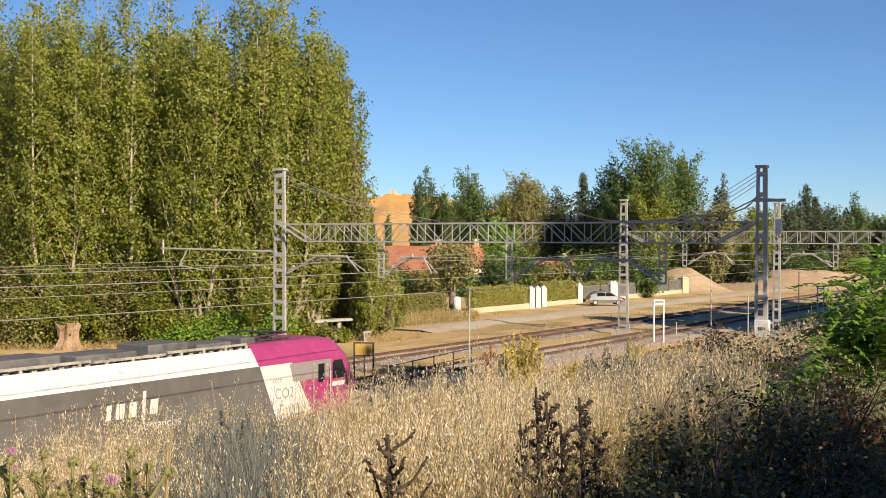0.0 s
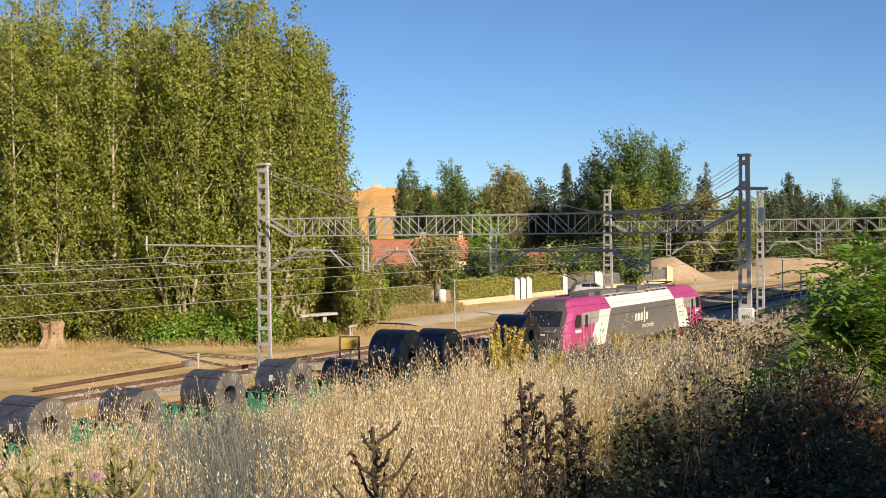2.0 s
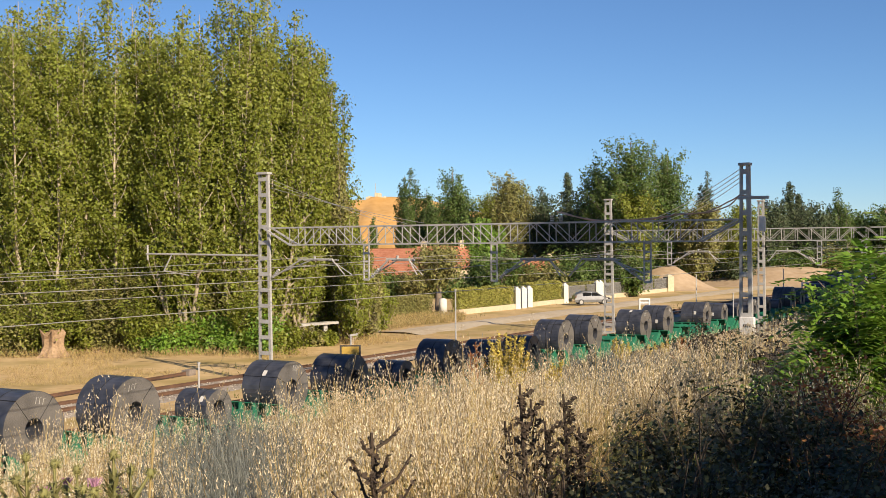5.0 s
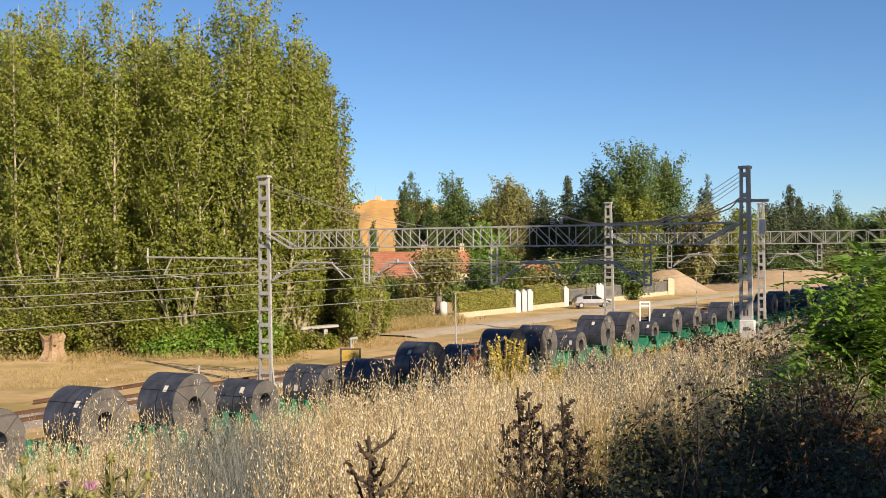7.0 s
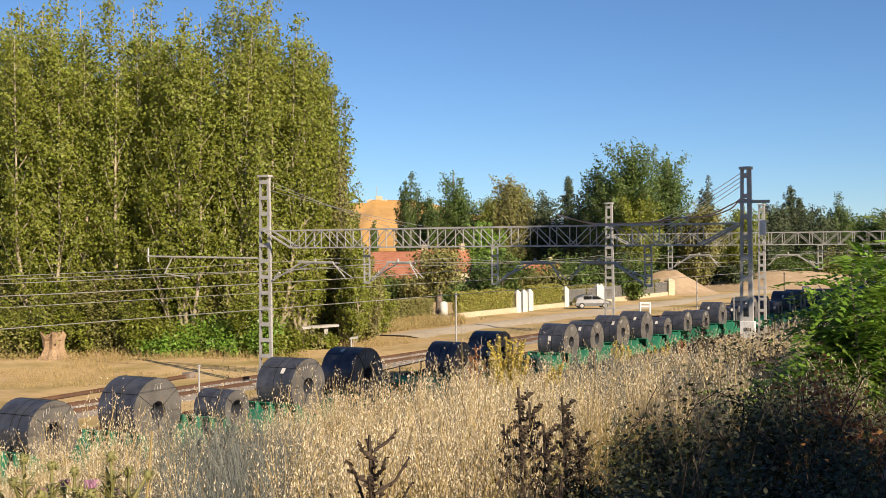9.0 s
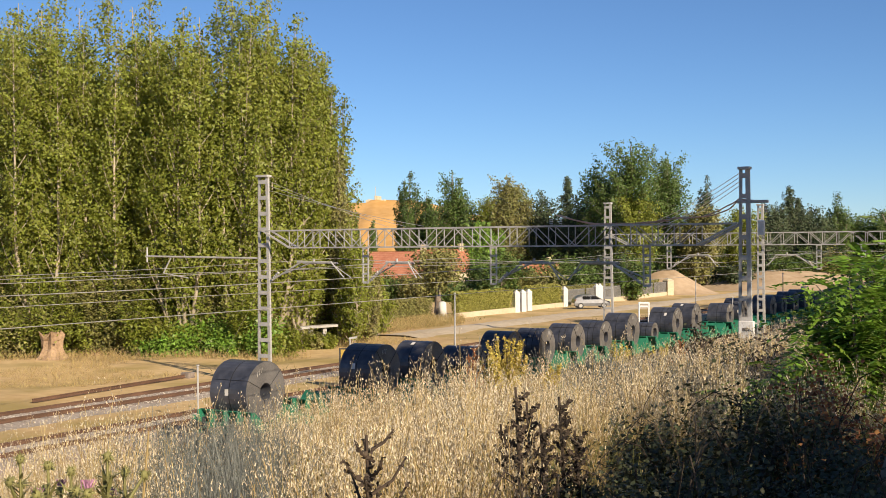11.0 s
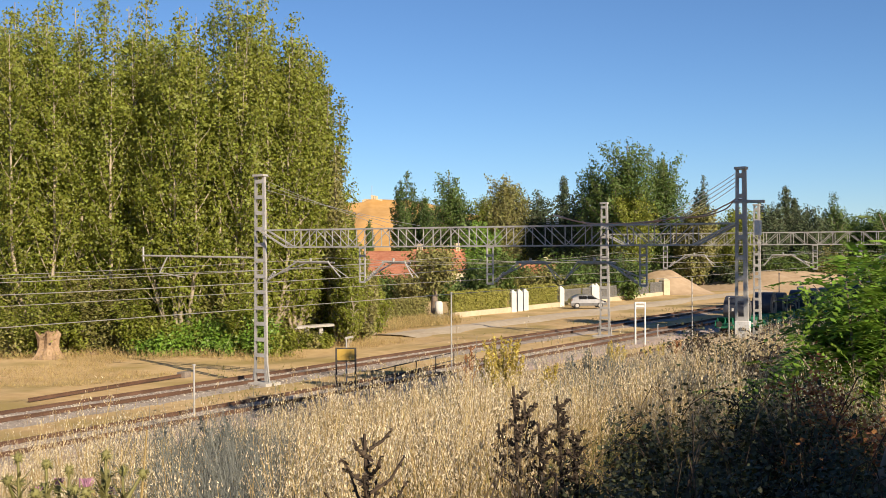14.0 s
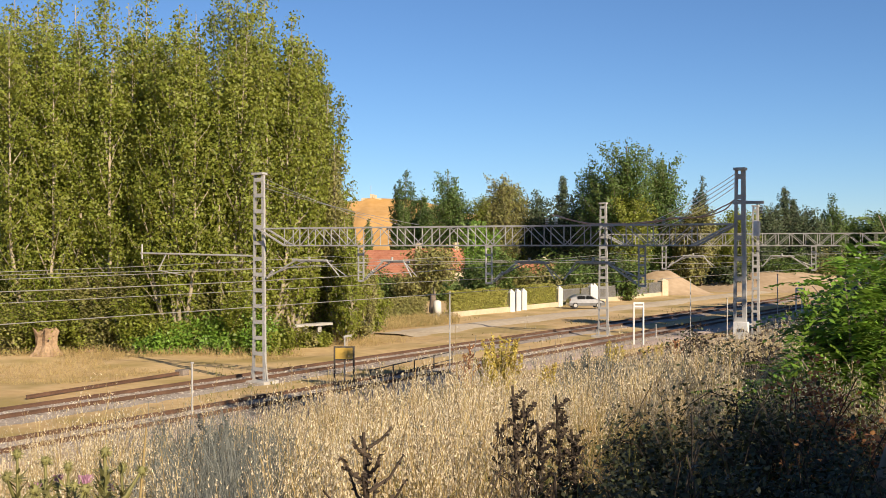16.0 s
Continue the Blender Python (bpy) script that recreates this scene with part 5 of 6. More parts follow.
def house(px, depth, w, d, eave, ridge, turn, label):
    th = thing("house", label, "house", Matrix.Translation((at(px, depth), depth, -0.1)) @ Matrix.Rotation(radians(turn), 4, "Z"), "houses")
    bm = bmesh.new()
    box(bm, -w / 2, w / 2, -d / 2, d / 2, 0, eave)
    part("wall", bm, CREAM, th)
    # roof slopes made of tile courses
    k = 14
    for q in (-1, 1):
        for i in range(k):
            bm = bmesh.new()
            y0, y1 = q * (d / 2 + 0.5) * (1 - i / k), q * (d / 2 + 0.5) * (1 - (i + 1.15) / k)
            z0 = eave - 0.1 + (ridge - eave) * i / k
            z1 = eave - 0.1 + (ridge - eave) * (i + 1.15) / k
            vs = [bm.verts.new(c) for c in ((-w / 2 - 0.5, y0, z0 + 0.09), (w / 2 + 0.5, y0, z0 + 0.09), (w / 2 + 0.5, y1, z1 + 0.02), (-w / 2 - 0.5, y1, z1 + 0.02))]
            bm.faces.new(vs if q < 0 else vs[::-1])
            vs2 = [bm.verts.new(c) for c in ((-w / 2 - 0.5, y0, z0 - 0.03), (w / 2 + 0.5, y0, z0 - 0.03))]
            bm.faces.new((vs[0], vs2[0], vs2[1], vs[1]))
            part("tile_course", bm, ROOF_TILE, th)
    for q in (-1, 1):
        mesh_part("gable", [(q * w / 2, -d / 2, eave), (q * w / 2, d / 2, eave), (q * w / 2, 0, ridge - 0.1)], [(0, 1, 2)], CREAM, th)
    for x in (-w / 4, w / 4):
        bm = bmesh.new()
        box(bm, x - 0.55, x + 0.55, -d / 2 - 0.04, -d / 2 + 0.02, 1.0, 2.3)
        win = part("window", bm, GLASS_DARK, th)
        bm = bmesh.new()
        box(bm, x - 0.7, x + 0.7, -d / 2 - 0.12, -d / 2 + 0.02, 0.9, 1.0)
        part("sill", bm, PLASTER, win)
    bm = bmesh.new()
    box(bm, w * 0.25, w * 0.25 + 0.7, -0.4, 0.4, ridge - 1.0, ridge + 0.9, 0.03)
    part("chimney", bm, CREAM, th)


house(708, 168, 9.5, 9, 2.9, 6.6, -14, "village house with a terracotta tiled roof behind the hedge")
house(780, 190, 9, 8, 3.4, 6.8, 20, "village house with a terracotta tiled roof among trees")
house(945, 178, 5, 5, 2.6, 4.6, 10, "small outbuilding with an orange tiled roof")

# ---- trees of the background ----
def round_profile(r, lo=0.15):
    return lambda k: r * math.sqrt(max(0.02, 1 - ((k - 0.58) / 0.46) ** 2)) if k > lo else r * 0.3


def column_profile(r):
    return lambda k: r * min(1, 0.4 + 3 * k) * max(0.0, 1 - max(0, (k - 0.55) / 0.5) ** 2)


def far_top(py, depth):
    return EYE_Z + (436 - py) / 2100 * depth


FAR = (
    # bearing, top, depth, half width, shape, leaves, label
    (718, 302, 200, 3.2, "spire", DARK_LEAF, "dark columnar poplar behind the houses"),
    (708, 312, 203, 2.0, "spire", DARK_LEAF, "dark slim poplar beside its taller neighbour"),
    (752, 344, 235, 3.6, "round", DARK_LEAF, "small rounded tree on the hill's foot"),
    (740, 385, 205, 2.4, "spire", DARK_LEAF, "dark columnar tree beside the poplar"),
    (812, 308, 195, 4.2, "round", DARK_LEAF, "broad-crowned green tree with airy limbs"),
    (790, 345, 215, 4.5, "round", DARK_LEAF, "rounded green tree behind the houses"),
    (880, 318, 190, 4.6, "round", OLIVE_LEAF, "half-bare tree with brown limbs"),
    (908, 328, 200, 4.2, "spire", POPLAR_LEAF, "light green conical tree"),
    (850, 350, 205, 4.6, "round", POPLAR_LEAF, "rounded green tree behind the houses"),
    (958, 345, 195, 4.6, "round", CONIFER, "dark rounded evergreen among garden trees"),
    (1030, 345, 190, 4.2, "round", CONIFER, "dark evergreen beside the big tree"),
    (1062, 300, 180, 4.2, "round", DARK_LEAF, "tall dark tree beside the big tree"),
    (1130, 258, 176, 7.2, "round", DARK_LEAF, "big round-crowned broadleaf tree"),
    (1182, 284, 184, 4.8, "round", DARK_LEAF, "broad tree merging with the big crown"),
    (1098, 345, 172, 4.4, "round", POPLAR_LEAF, "light green tree in front of the big crown"),
    (1241, 312, 190, 1.7, "spire", CONIFER, "slim dark cypress among garden trees"),
    (1225, 368, 180, 3.6, "round", OLIVE_LEAF, "low sunlit tree beside the cypress"),
    (1290, 372, 190, 4.2, "round", POPLAR_LEAF, "low sunlit green tree"),
    (1345, 368, 200, 4.4, "round", CONIFER, "dark evergreen among the far trees"),
    (1425, 372, 200, 3.8, "round", CONIFER, "dark evergreen among the far trees"),
    (1472, 344, 210, 3.0, "spire", DARK_LEAF, "columnar poplar at the skyline"),
    (1520, 390, 220, 4.0, "round", DARK_LEAF, "low rounded tree at the skyline"),
    (1575, 378, 215, 4.5, "round", DARK_LEAF, "rounded tree at the skyline"),
    (1640, 370, 215, 5.0, "round", DARK_LEAF, "rounded tree at the skyline"),
    (622, 372, 300, 2.0, "spire", DARK_LEAF, "small poplar before the hill"),
    (652, 385, 290, 1.6, "spire", DARK_LEAF, "small poplar before the hill"),
    (845, 398, 172, 2.6, "column", BRIGHT_LEAF, "bright green columnar tree by the garden"),
)
PROFILES = {"column": column_profile, "round": round_profile}


def conifer(label, px, py, depth, r, seed):
    """Pointed spruce: a straight trunk with whorls of drooping branches thick with needles."""
    rng = np.random.default_rng(seed)
    h = far_top(py, depth)
    th = thing("conifer_tree", label, "tree", Matrix.Translation((at(px, depth), depth, -0.1)), "far conifers")
    v, f = tube([(0, 0, 0), (0.05, 0, h * 0.5), (0, 0, h)], [h * 0.014, h * 0.009, 0.02], 7)
    mesh_part("trunk", v, f, BARK, th, smooth=True)
    starts, ends = [], []
    for j in range(30):
        k = 0.08 + 0.91 * j / 30
        for i in range(9):
            a = i * 0.7 + j * 1.3 + rng.uniform(-0.2, 0.2)
            ln = (r * (1 - k) ** 0.8 + 0.12) * rng.uniform(0.6, 1.25)
            z = (k + rng.uniform(-0.025, 0.025)) * h
            starts.append((0, 0, z))
            ends.append((math.cos(a) * ln, math.sin(a) * ln, z + ln * (0.35 * k - 0.28)))
    starts, ends = np.array(starts), np.array(ends)
    sv, sf = [], []
    for p0, p1 in zip(starts, ends):
        v, f = tube([p0, p1], [0.03, 0.008], 3)
        n = len(sv)
        sv += v
        sf += [tuple(q + n for q in g) for g in f]
    mesh_part("branchwork", sv, sf, BARK, th)
    n = 12000
    w = np.linalg.norm(ends - starts, axis=1)
    pick = rng.choice(len(w), n, p=w / w.sum())
    c = starts[pick] + (ends[pick] - starts[pick]) * rng.uniform(0.1, 1.05, (n, 1)) + rng.normal(size=(n, 3)) * np.array([0.2, 0.2, 0.2])
    u, v = leaf_axes(rng, n, 0.24, 0.3, 1.5, unit(c * np.array([1, 1, 0])) * 0.5)
    slips("crown", c, u, v, CONIFER, th)


for i, (px, py, depth, r, shape, mat, label) in enumerate(FAR):
    h = far_top(py, depth)
    n = int((3400 + 900 * r) * (2.6 if py < 300 else 1.7))
    if shape == "spire":
        poplar("far_poplar", label, at(px, depth), depth, h, r, n, 0.22, mat, 200 + i, 4, 0.0, 0.05, "far poplars", BARK)
    else:
        tree("far_tree", label, at(px, depth), depth, h * 1.03, PROFILES[shape](r), n, 0.27, mat, 200 + i, 2, 50 + int(12 * r), 1.6 if shape == "column" else 0.7, 0.1, "tree", 0.68 if shape == "round" else 0.5, group="far trees")
conifer("dark pointed spruce among garden trees", 996, 309, 205, 3.2, 281)
conifer("tall dark conifer at the skyline", 1388, 330, 205, 5.0, 282)
conifer("slim dark conifer at the skyline", 1404, 352, 212, 3.6, 283)
tree("garden_tree", "low leafy tree with a dark trunk beside the white block", at(766, 122), 122, far_top(444, 122), round_profile(3.2, 0.35), 4200, 0.26, OLIVE_LEAF, 260, 1, 60, 0.5, 0.5, "tree", 0.7, 0.36)
rr = random.Random(9)
for i in range(34):
    px = 660 + i * 29 + rr.uniform(-12, 12)
    d = rr.uniform(150, 172) if px < 1130 else rr.uniform(186, 215)
    top = rr.uniform(425, 462) if px > 800 else rr.uniform(478, 500)
    h = max(2.5, far_top(top, d))
    shrub("garden_shrub", "leafy garden shrub behind the hedge", at(px, d), d, 0, h, rr.uniform(2.6, 4.0), 3000, 0.28, rr.choice((DARK_LEAF, POPLAR_LEAF, DARK_LEAF, CONIFER, OLIVE_LEAF)), 300 + i, "shrub", "garden shrubs")
for i in range(26):
    px = 790 + i * 42 + rr.uniform(-15, 15)
    d = rr.uniform(228, 262)
    tree("skyline_tree", "dark green tree in the far wood", at(px, d), d, rr.uniform(8.5, 13.5) , round_profile(rr.uniform(4, 6)), 3400, 0.48, rr.choice((DARK_LEAF, CONIFER, DARK_LEAF)), 400 + i, 2, 46, 0.7, 0.08, "tree", 1.0, group="far wood")
# tall unseen trees on the bank beside the camera, placed to shade the tracks
for i, (x, y, h, r, k) in enumerate(((15.6, 24.0, 15.2, 3.6, 0), (18.6, 28.6, 15.2, 3.7, 0), (20.4, 32.6, 15.8, 3.0, 1), (48, 74.9, 21, 4.4, 0), (51.4, 80.6, 21, 4.9, 0), (55.4, 87.6, 22, 4.9, 0), (60, 95.2, 22, 4.9, 0), (64.5, 102.5, 22, 4.9, 0), (44.3, 68.7, 23, 3.2, 1))):
    # k = 1: crown raised to shade the tracks but not what stands nearer
    profile = (lambda q, r=r: r * math.sqrt(max(0.02, 1 - ((q - 0.87) / 0.16) ** 2)) if q > 0.71 else 0.05) if k else round_profile(r, 0.1)
    tree("bank_tree", "high crown on a bare trunk, added out of view for shade" if k else "tall broadleaf tree on the bank", x, y, h, profile, 9500, 0.62, DARK_LEAF, 500 + i, 2, 80, 0.8, 0.7 if k else 0.12, "tree", 1.0, group="bank trees", z0=5.2)

# ---- grasses and weeds ----
def ribbons(name, a, b, w, mat, parent=None, taper=0.35):
    """Flat strips from a to b, w wide, facing about the same way all round."""
    rng = np.random.default_rng(len(a))
    side = unit(np.cross(b - a, rng.normal(size=a.shape))) * np.asarray(w).reshape(-1, 1) / 2
    co = np.stack([a - side, a + side, b + side * taper, b - side * taper], 1).reshape(-1, 3)
    n = len(a)
    me = bpy.data.meshes.new(name)
    me.vertices.add(4 * n)
    me.vertices.foreach_set("co", co.ravel().astype(np.float32))
    me.loops.add(4 * n)
    me.loops.foreach_set("vertex_index", np.arange(4 * n, dtype=np.int32))
    me.polygons.add(n)
    me.polygons.foreach_set("loop_start", np.arange(0, 4 * n, 4, dtype=np.int32))
    me.update(calc_edges=True)
    me.materials.append(mat)
    ob = new(name, me)
    ob["kind"] = "stuff"
    if parent:
        ob.parent = parent
    return ob


def to_plan(x, y):
    return x * 0.509 + y * 0.861, -x * 0.861 + y * 0.509


def heights(x, y):
    s, p = to_plan(x, y)
    return np.array([ground_z(a, b) for a, b in zip(s, p)])


def scatter(rng, n, y0, y1, p0, p1, spread=0.46, power=1.0):
    """Ground places within the wedge before the camera and between two lines along the bank."""
    xs, ys = [], []
    while len(xs) < n:
        y = y0 + (y1 - y0) * rng.uniform(size=n) ** power
        x = rng.uniform(-spread, spread, n) * y
        p = -x * 0.861 + y * 0.509
        ok = (p > p0) & (p < p1)
        xs.extend(x[ok])
        ys.extend(y[ok])
    return np.array(xs[:n]), np.array(ys[:n])


def patch(x, y, k, seed):
    return np.array([noise.noise(Vector((a * k, b * k, seed))) for a, b in zip(x, y)])


def oat_grass(name, label, x, y, h, seed, mat_stem, mat_head, spikes=13, head=0.26, w=0.004, size=0.026, lean=0.12, tuft=0.5, blade=0.006):
    """Wild oats: thin stems that bow a little, with loose drooping heads."""
    rng = np.random.default_rng(seed)
    n = len(x)
    th = thing(name, label, "grass", kind="stuff")
    # draw the stems together into tufts of uneven height
    cell = 0.42
    gx, gy = np.floor(x / cell), np.floor(y / cell)
    cx = (gx + 0.5 + 0.45 * np.sin(gx * 12.9 + gy * 78.2)) * cell
    cy = (gy + 0.5 + 0.45 * np.sin(gx * 39.3 + gy * 11.1)) * cell
    x, y = x + (cx - x) * tuft, y + (cy - y) * tuft
    stand = np.sin(gx * 127.1 + gy * 311.7) * 43758.5453
    stand = stand - np.floor(stand)
    h = h * (0.86 + 0.3 * tuft * (stand ** 3) * 2.0) * (1 - 0.22 * np.clip(x / y / 0.2, 0, 1))
    z = heights(x, y)
    root = np.stack([x, y, z - 0.03], 1)
    bend = rng.normal(size=(n, 3)) * np.array([lean, lean, 0]) * h[:, None]
    mid = root + np.stack([0 * x, 0 * x, h * 0.55], 1) + bend * 0.3
    top = root + np.stack([0 * x, 0 * x, h], 1) + bend
    ribbons("stem", np.concatenate([root, mid]), np.concatenate([mid, top]), w, mat_stem, th, 0.8)
    # leaf blades
    m = n
    k = rng.choice(n, m)
    a = root[k] + (mid[k] - root[k]) * rng.uniform(0.1, 0.9, (m, 1))
    b = a + np.concatenate([rng.normal(0, 0.09, (m, 2)), rng.uniform(0.05, 0.32, (m, 1))], 1)
    ribbons("blade", a, b, blade, mat_stem, th, 0.15)
    k = np.repeat(np.arange(n), spikes)
    f = rng.uniform(0, 1, len(k))
    down = f * head
    ax = unit(top - mid)
    c = top[k] - ax[k] * down[:, None] + rng.normal(size=(len(k), 3)) * np.array([1, 1, 0.35]) * (0.012 + 0.055 * f)[:, None] * (h[k] / 1.0)[:, None]
    hang = unit(rng.normal(size=(len(k), 3)) * 0.38 + np.array([0, 0, -1.0]))
    u = hang * size * rng.uniform(0.35, 0.7, (len(k), 1))
    v = unit(np.cross(hang, rng.normal(size=(len(k), 3)))) * size * 0.16
    slips("husk", c, u, v, mat_head, th)
    return th


GREY_WEED = material("silvery grey-green weeds", (0.095, 0.105, 0.092), (0.18, 0.19, 0.17), 0.8, 0, 3, 0.5, 0, 0.3, through_light=0.2)
GREEN_GRASS = material("yellow-green grass", (0.148, 0.148, 0.037), (0.237, 0.222, 0.074), 0.7, 0, 3, 0.5, 0, 0.35, through_light=0.3)
DEAD_BROWN = material("dark dead stalks", (0.025, 0.018, 0.012), (0.06, 0.04, 0.026), 0.9, 0, 12, 2, 0.2, 0.3)
YELLOW_BLOOM = material("yellow seed spikes", (0.46, 0.37, 0.075), (0.62, 0.5, 0.13), 0.7, 0, 5, 1, 0, 0.3, through_light=0.3)
THISTLE_GREEN = material("pale thistle green", (0.13, 0.13, 0.04), (0.23, 0.215, 0.075), 0.7, 0, 8, 1, 0.1, 0.2, through_light=0.15)
PURPLE = material("purple thistle florets", (0.24, 0.11, 0.18), (0.34, 0.18, 0.26), 0.7, 0, 20, 2, 0, 0.2)
DEAD_LEAF = material("dead rust-brown leaves", (0.22, 0.09, 0.035), (0.36, 0.16, 0.07), 0.85, 0, 4, 1, 0.1, 0.4, through_light=0.2)

G = np.random.default_rng(77)


def silver_patch(x, y):
    """Where the silvery weeds crowd the oats out."""
    return (np.abs(x / y + 0.205 + 0.03 * np.sin(y * 1.7)) < 0.062) & (y < 11.5) | (np.abs(x / y - 0.15 - 0.03 * np.sin(y)) < 0.05) & (y > 12) & (y < 22)


x, y = scatter(G, 14500, 5.0, 12.5, 1.2, 11.5)
tall = 0.84 + 0.26 * patch(x, y, 0.8, 3) + G.normal(0, 0.1, len(x))
keep = (patch(x, y, 0.45, 8) > -0.3) & ~((x > 0.06 * y + 0.1) & (y < 8.0)) & (~silver_patch(x, y) | (G.uniform(size=len(x)) < 0.05))
oat_grass("oat_grass", "tall dry straw-coloured wild oats on the bank", x[keep], y[keep], tall[keep], 1, STRAW, HUSK, 21, 0.34, 0.0032, 0.02, 0.13, 0.74)
x, y = scatter(G, 15500, 10.0, 34.0, 2.5, 12.5, 0.42)
tall = 0.78 + 0.34 * patch(x, y, 0.5, 4) + G.normal(0, 0.14, len(x))
grey = patch(x, y, 0.35, 21)
keep = (grey < 0.2) & ~((x / y > 0.2) & (y < 16)) & (~silver_patch(x, y) | (G.uniform(size=len(x)) < 0.2))
oat_grass("oat_grass", "tall dry wild oats along the bank's edge", x[keep], y[keep], tall[keep], 2, STRAW, HUSK, 15, 0.36, 0.0045, 0.031, 0.14, 0.72)
keep = ((grey >= 0.12) | silver_patch(x, y)) & ~((x / y > 0.25) & (y < 16))
oat_grass("grey_weeds", "silvery grey-green weeds among the oats", x[keep], y[keep], tall[keep] * 0.95, 3, GREY_WEED, GREY_WEED, 20, 0.7, 0.005, 0.026, 0.16)
x, y = scatter(G, 9000, 5.0, 11.8, 1.5, 11.0, 0.34)
keep = silver_patch(x, y)
x, y = x[keep], y[keep]
oat_grass("grey_weeds", "silvery grey-green weeds with fine branching stems", x, y, 0.86 + G.normal(0, 0.12, len(x)), 5, GREY_WEED, GREY_WEED, 26, 0.75, 0.0035, 0.015, 0.17, 0.5)
x, y = scatter(G, 9000, 5.5, 26.0, 1.0, 12.0, 0.44)
keep = ~silver_patch(x, y)
x, y = x[keep], y[keep]
oat_grass("undergrass", "short yellow-green grass between the oats", x, y, 0.5 + G.uniform(0, 0.25, len(x)), 4, GREEN_GRASS, STRAW, 3, 0.2, 0.0035, 0.02, 0.22, 0.5, 0.005)

# dry tufts in the yard and along the wood
x, y = scatter(G, 17000, 60, 88, 46.5, 75, 0.42)
keep = patch(x, y, 0.12, 5) > -0.05
x, y = x[keep], y[keep]
edge = np.clip((y - 66) / 10, 0.25, 1.0)
oat_grass("yard_grass", "dry golden grass along the poplars", x, y, (0.25 + G.uniform(0, 0.55, len(x)) ** 1.5) * edge * 1.2, 6, STRAW, STRAW, 3, 0.3, 0.014, 0.05, 0.25, 0.1, 0.016)
x, y = scatter(G, 5200, 50, 140, 22, 58, 0.42)
keep = (patch(x, y, 0.1, 6) > 0.05)
x, y = x[keep], y[keep]
s_, p_ = to_plan(x, y)
keep = (np.abs(p_ - 26.95) > 2.4) & (np.abs(p_ - 33.7) > 1.9) & (np.abs(p_ - 40.3) > 1.6) & ((p_ < 46) | (p_ > 55))
oat_grass("yard_weeds", "low yellow-green weeds between the tracks", x[keep], y[keep], 0.12 + G.uniform(0, 0.22, int(keep.sum())), 7, GREEN_GRASS, STRAW, 2, 0.1, 0.03, 0.06, 0.3, 0.2, 0.03)
x, y = scatter(G, 6000, 92, 117, 54, 66, 0.06)
oat_grass("yard_grass", "tall dry grass beside the garden wall", x[x < 1.5], y[x < 1.5], 0.3 + G.uniform(0, 0.45, int((x < 1.5).sum())), 8, STRAW, GREEN_GRASS, 4, 0.4, 0.018, 0.06, 0.25, 0.1, 0.018)


def bearing_spot(px, depth):
    x = at(px, depth)
    s, p = to_plan(x, depth)
    return x, depth, ground_z(s, p)


def skeleton_plant(px, depth, top_py, seed, width, label, seeds=False, mat=None):
    """A dead branching stalk: upright axis, side branches that curve up, small burrs."""
    rng = np.random.default_rng(seed)
    x, y, z = bearing_spot(px, depth)
    h = EYE_Z + (436 - top_py) / 2100 * depth - z
    th = thing("dead_weed", label, "weed", Matrix.Translation((x, y, z - 0.03)), "dead weeds")
    v, f = tube([(0, 0, 0), (0.015, 0, h * 0.5), (-0.01, 0.01, h)], [0.014, 0.011, 0.006], 6)
    mesh_part("stalk", v, f, mat or DEAD_BROWN, th)
    cs = []
    for i in range(22):
        k = 0.3 + 0.68 * i / 22
        a = i * 2.4 + rng.uniform(-0.4, 0.4)
        r = width * (1.1 - k) * rng.uniform(0.8, 1.3) + 0.03
        p0 = Vector((0.01, 0, h * k))
        p1 = p0 + Vector((math.cos(a) * r * 0.6, math.sin(a) * r * 0.6, r * 0.32))
        p2 = p0 + Vector((math.cos(a) * r, math.sin(a) * r, r * rng.uniform(0.7, 1.0)))
        v, f = tube([p0, p1, p2], [0.0075, 0.0065, 0.004], 5)
        mesh_part("side_branch", v, f, mat or DEAD_BROWN, th)
        for j in range(7):
            q = p0.lerp(p1, j / 4) if j < 4 else p1.lerp(p2, (j - 3) / 3)
            cs.append(q)
    cs = np.array(cs)
    n = len(cs) * (5 if seeds else 3)
    c = np.repeat(cs, n // len(cs), 0) + rng.normal(0, 0.008 if seeds else 0.006, (n, 3))
    u, w = leaf_axes(rng, n, 0.015 if seeds else 0.018, 0.2, 1.4)
    quads("burr", c, u, w, mat or DEAD_BROWN, th)
    return th


skeleton_plant(648, 4.5, 752, 1, 0.3, "dark dead thistle skeleton with bare curved branches")
for i, (px, top) in enumerate(((911, 672), (988, 690), (884, 738), (955, 738), (1015, 750), (930, 700))):
    skeleton_plant(px, 5.7 + 0.25 * (i % 3), top, 20 + i, 0.045, "dark brown dock stalk thick with dried seeds", True)
for i, (px, d, top) in enumerate(((832, 17, 605), (822, 17.5, 622), (1195, 20, 600))):
    skeleton_plant(px, d, top, 30 + i, 0.22, "rust-brown dried dock among the oats", True, DEAD_LEAF)


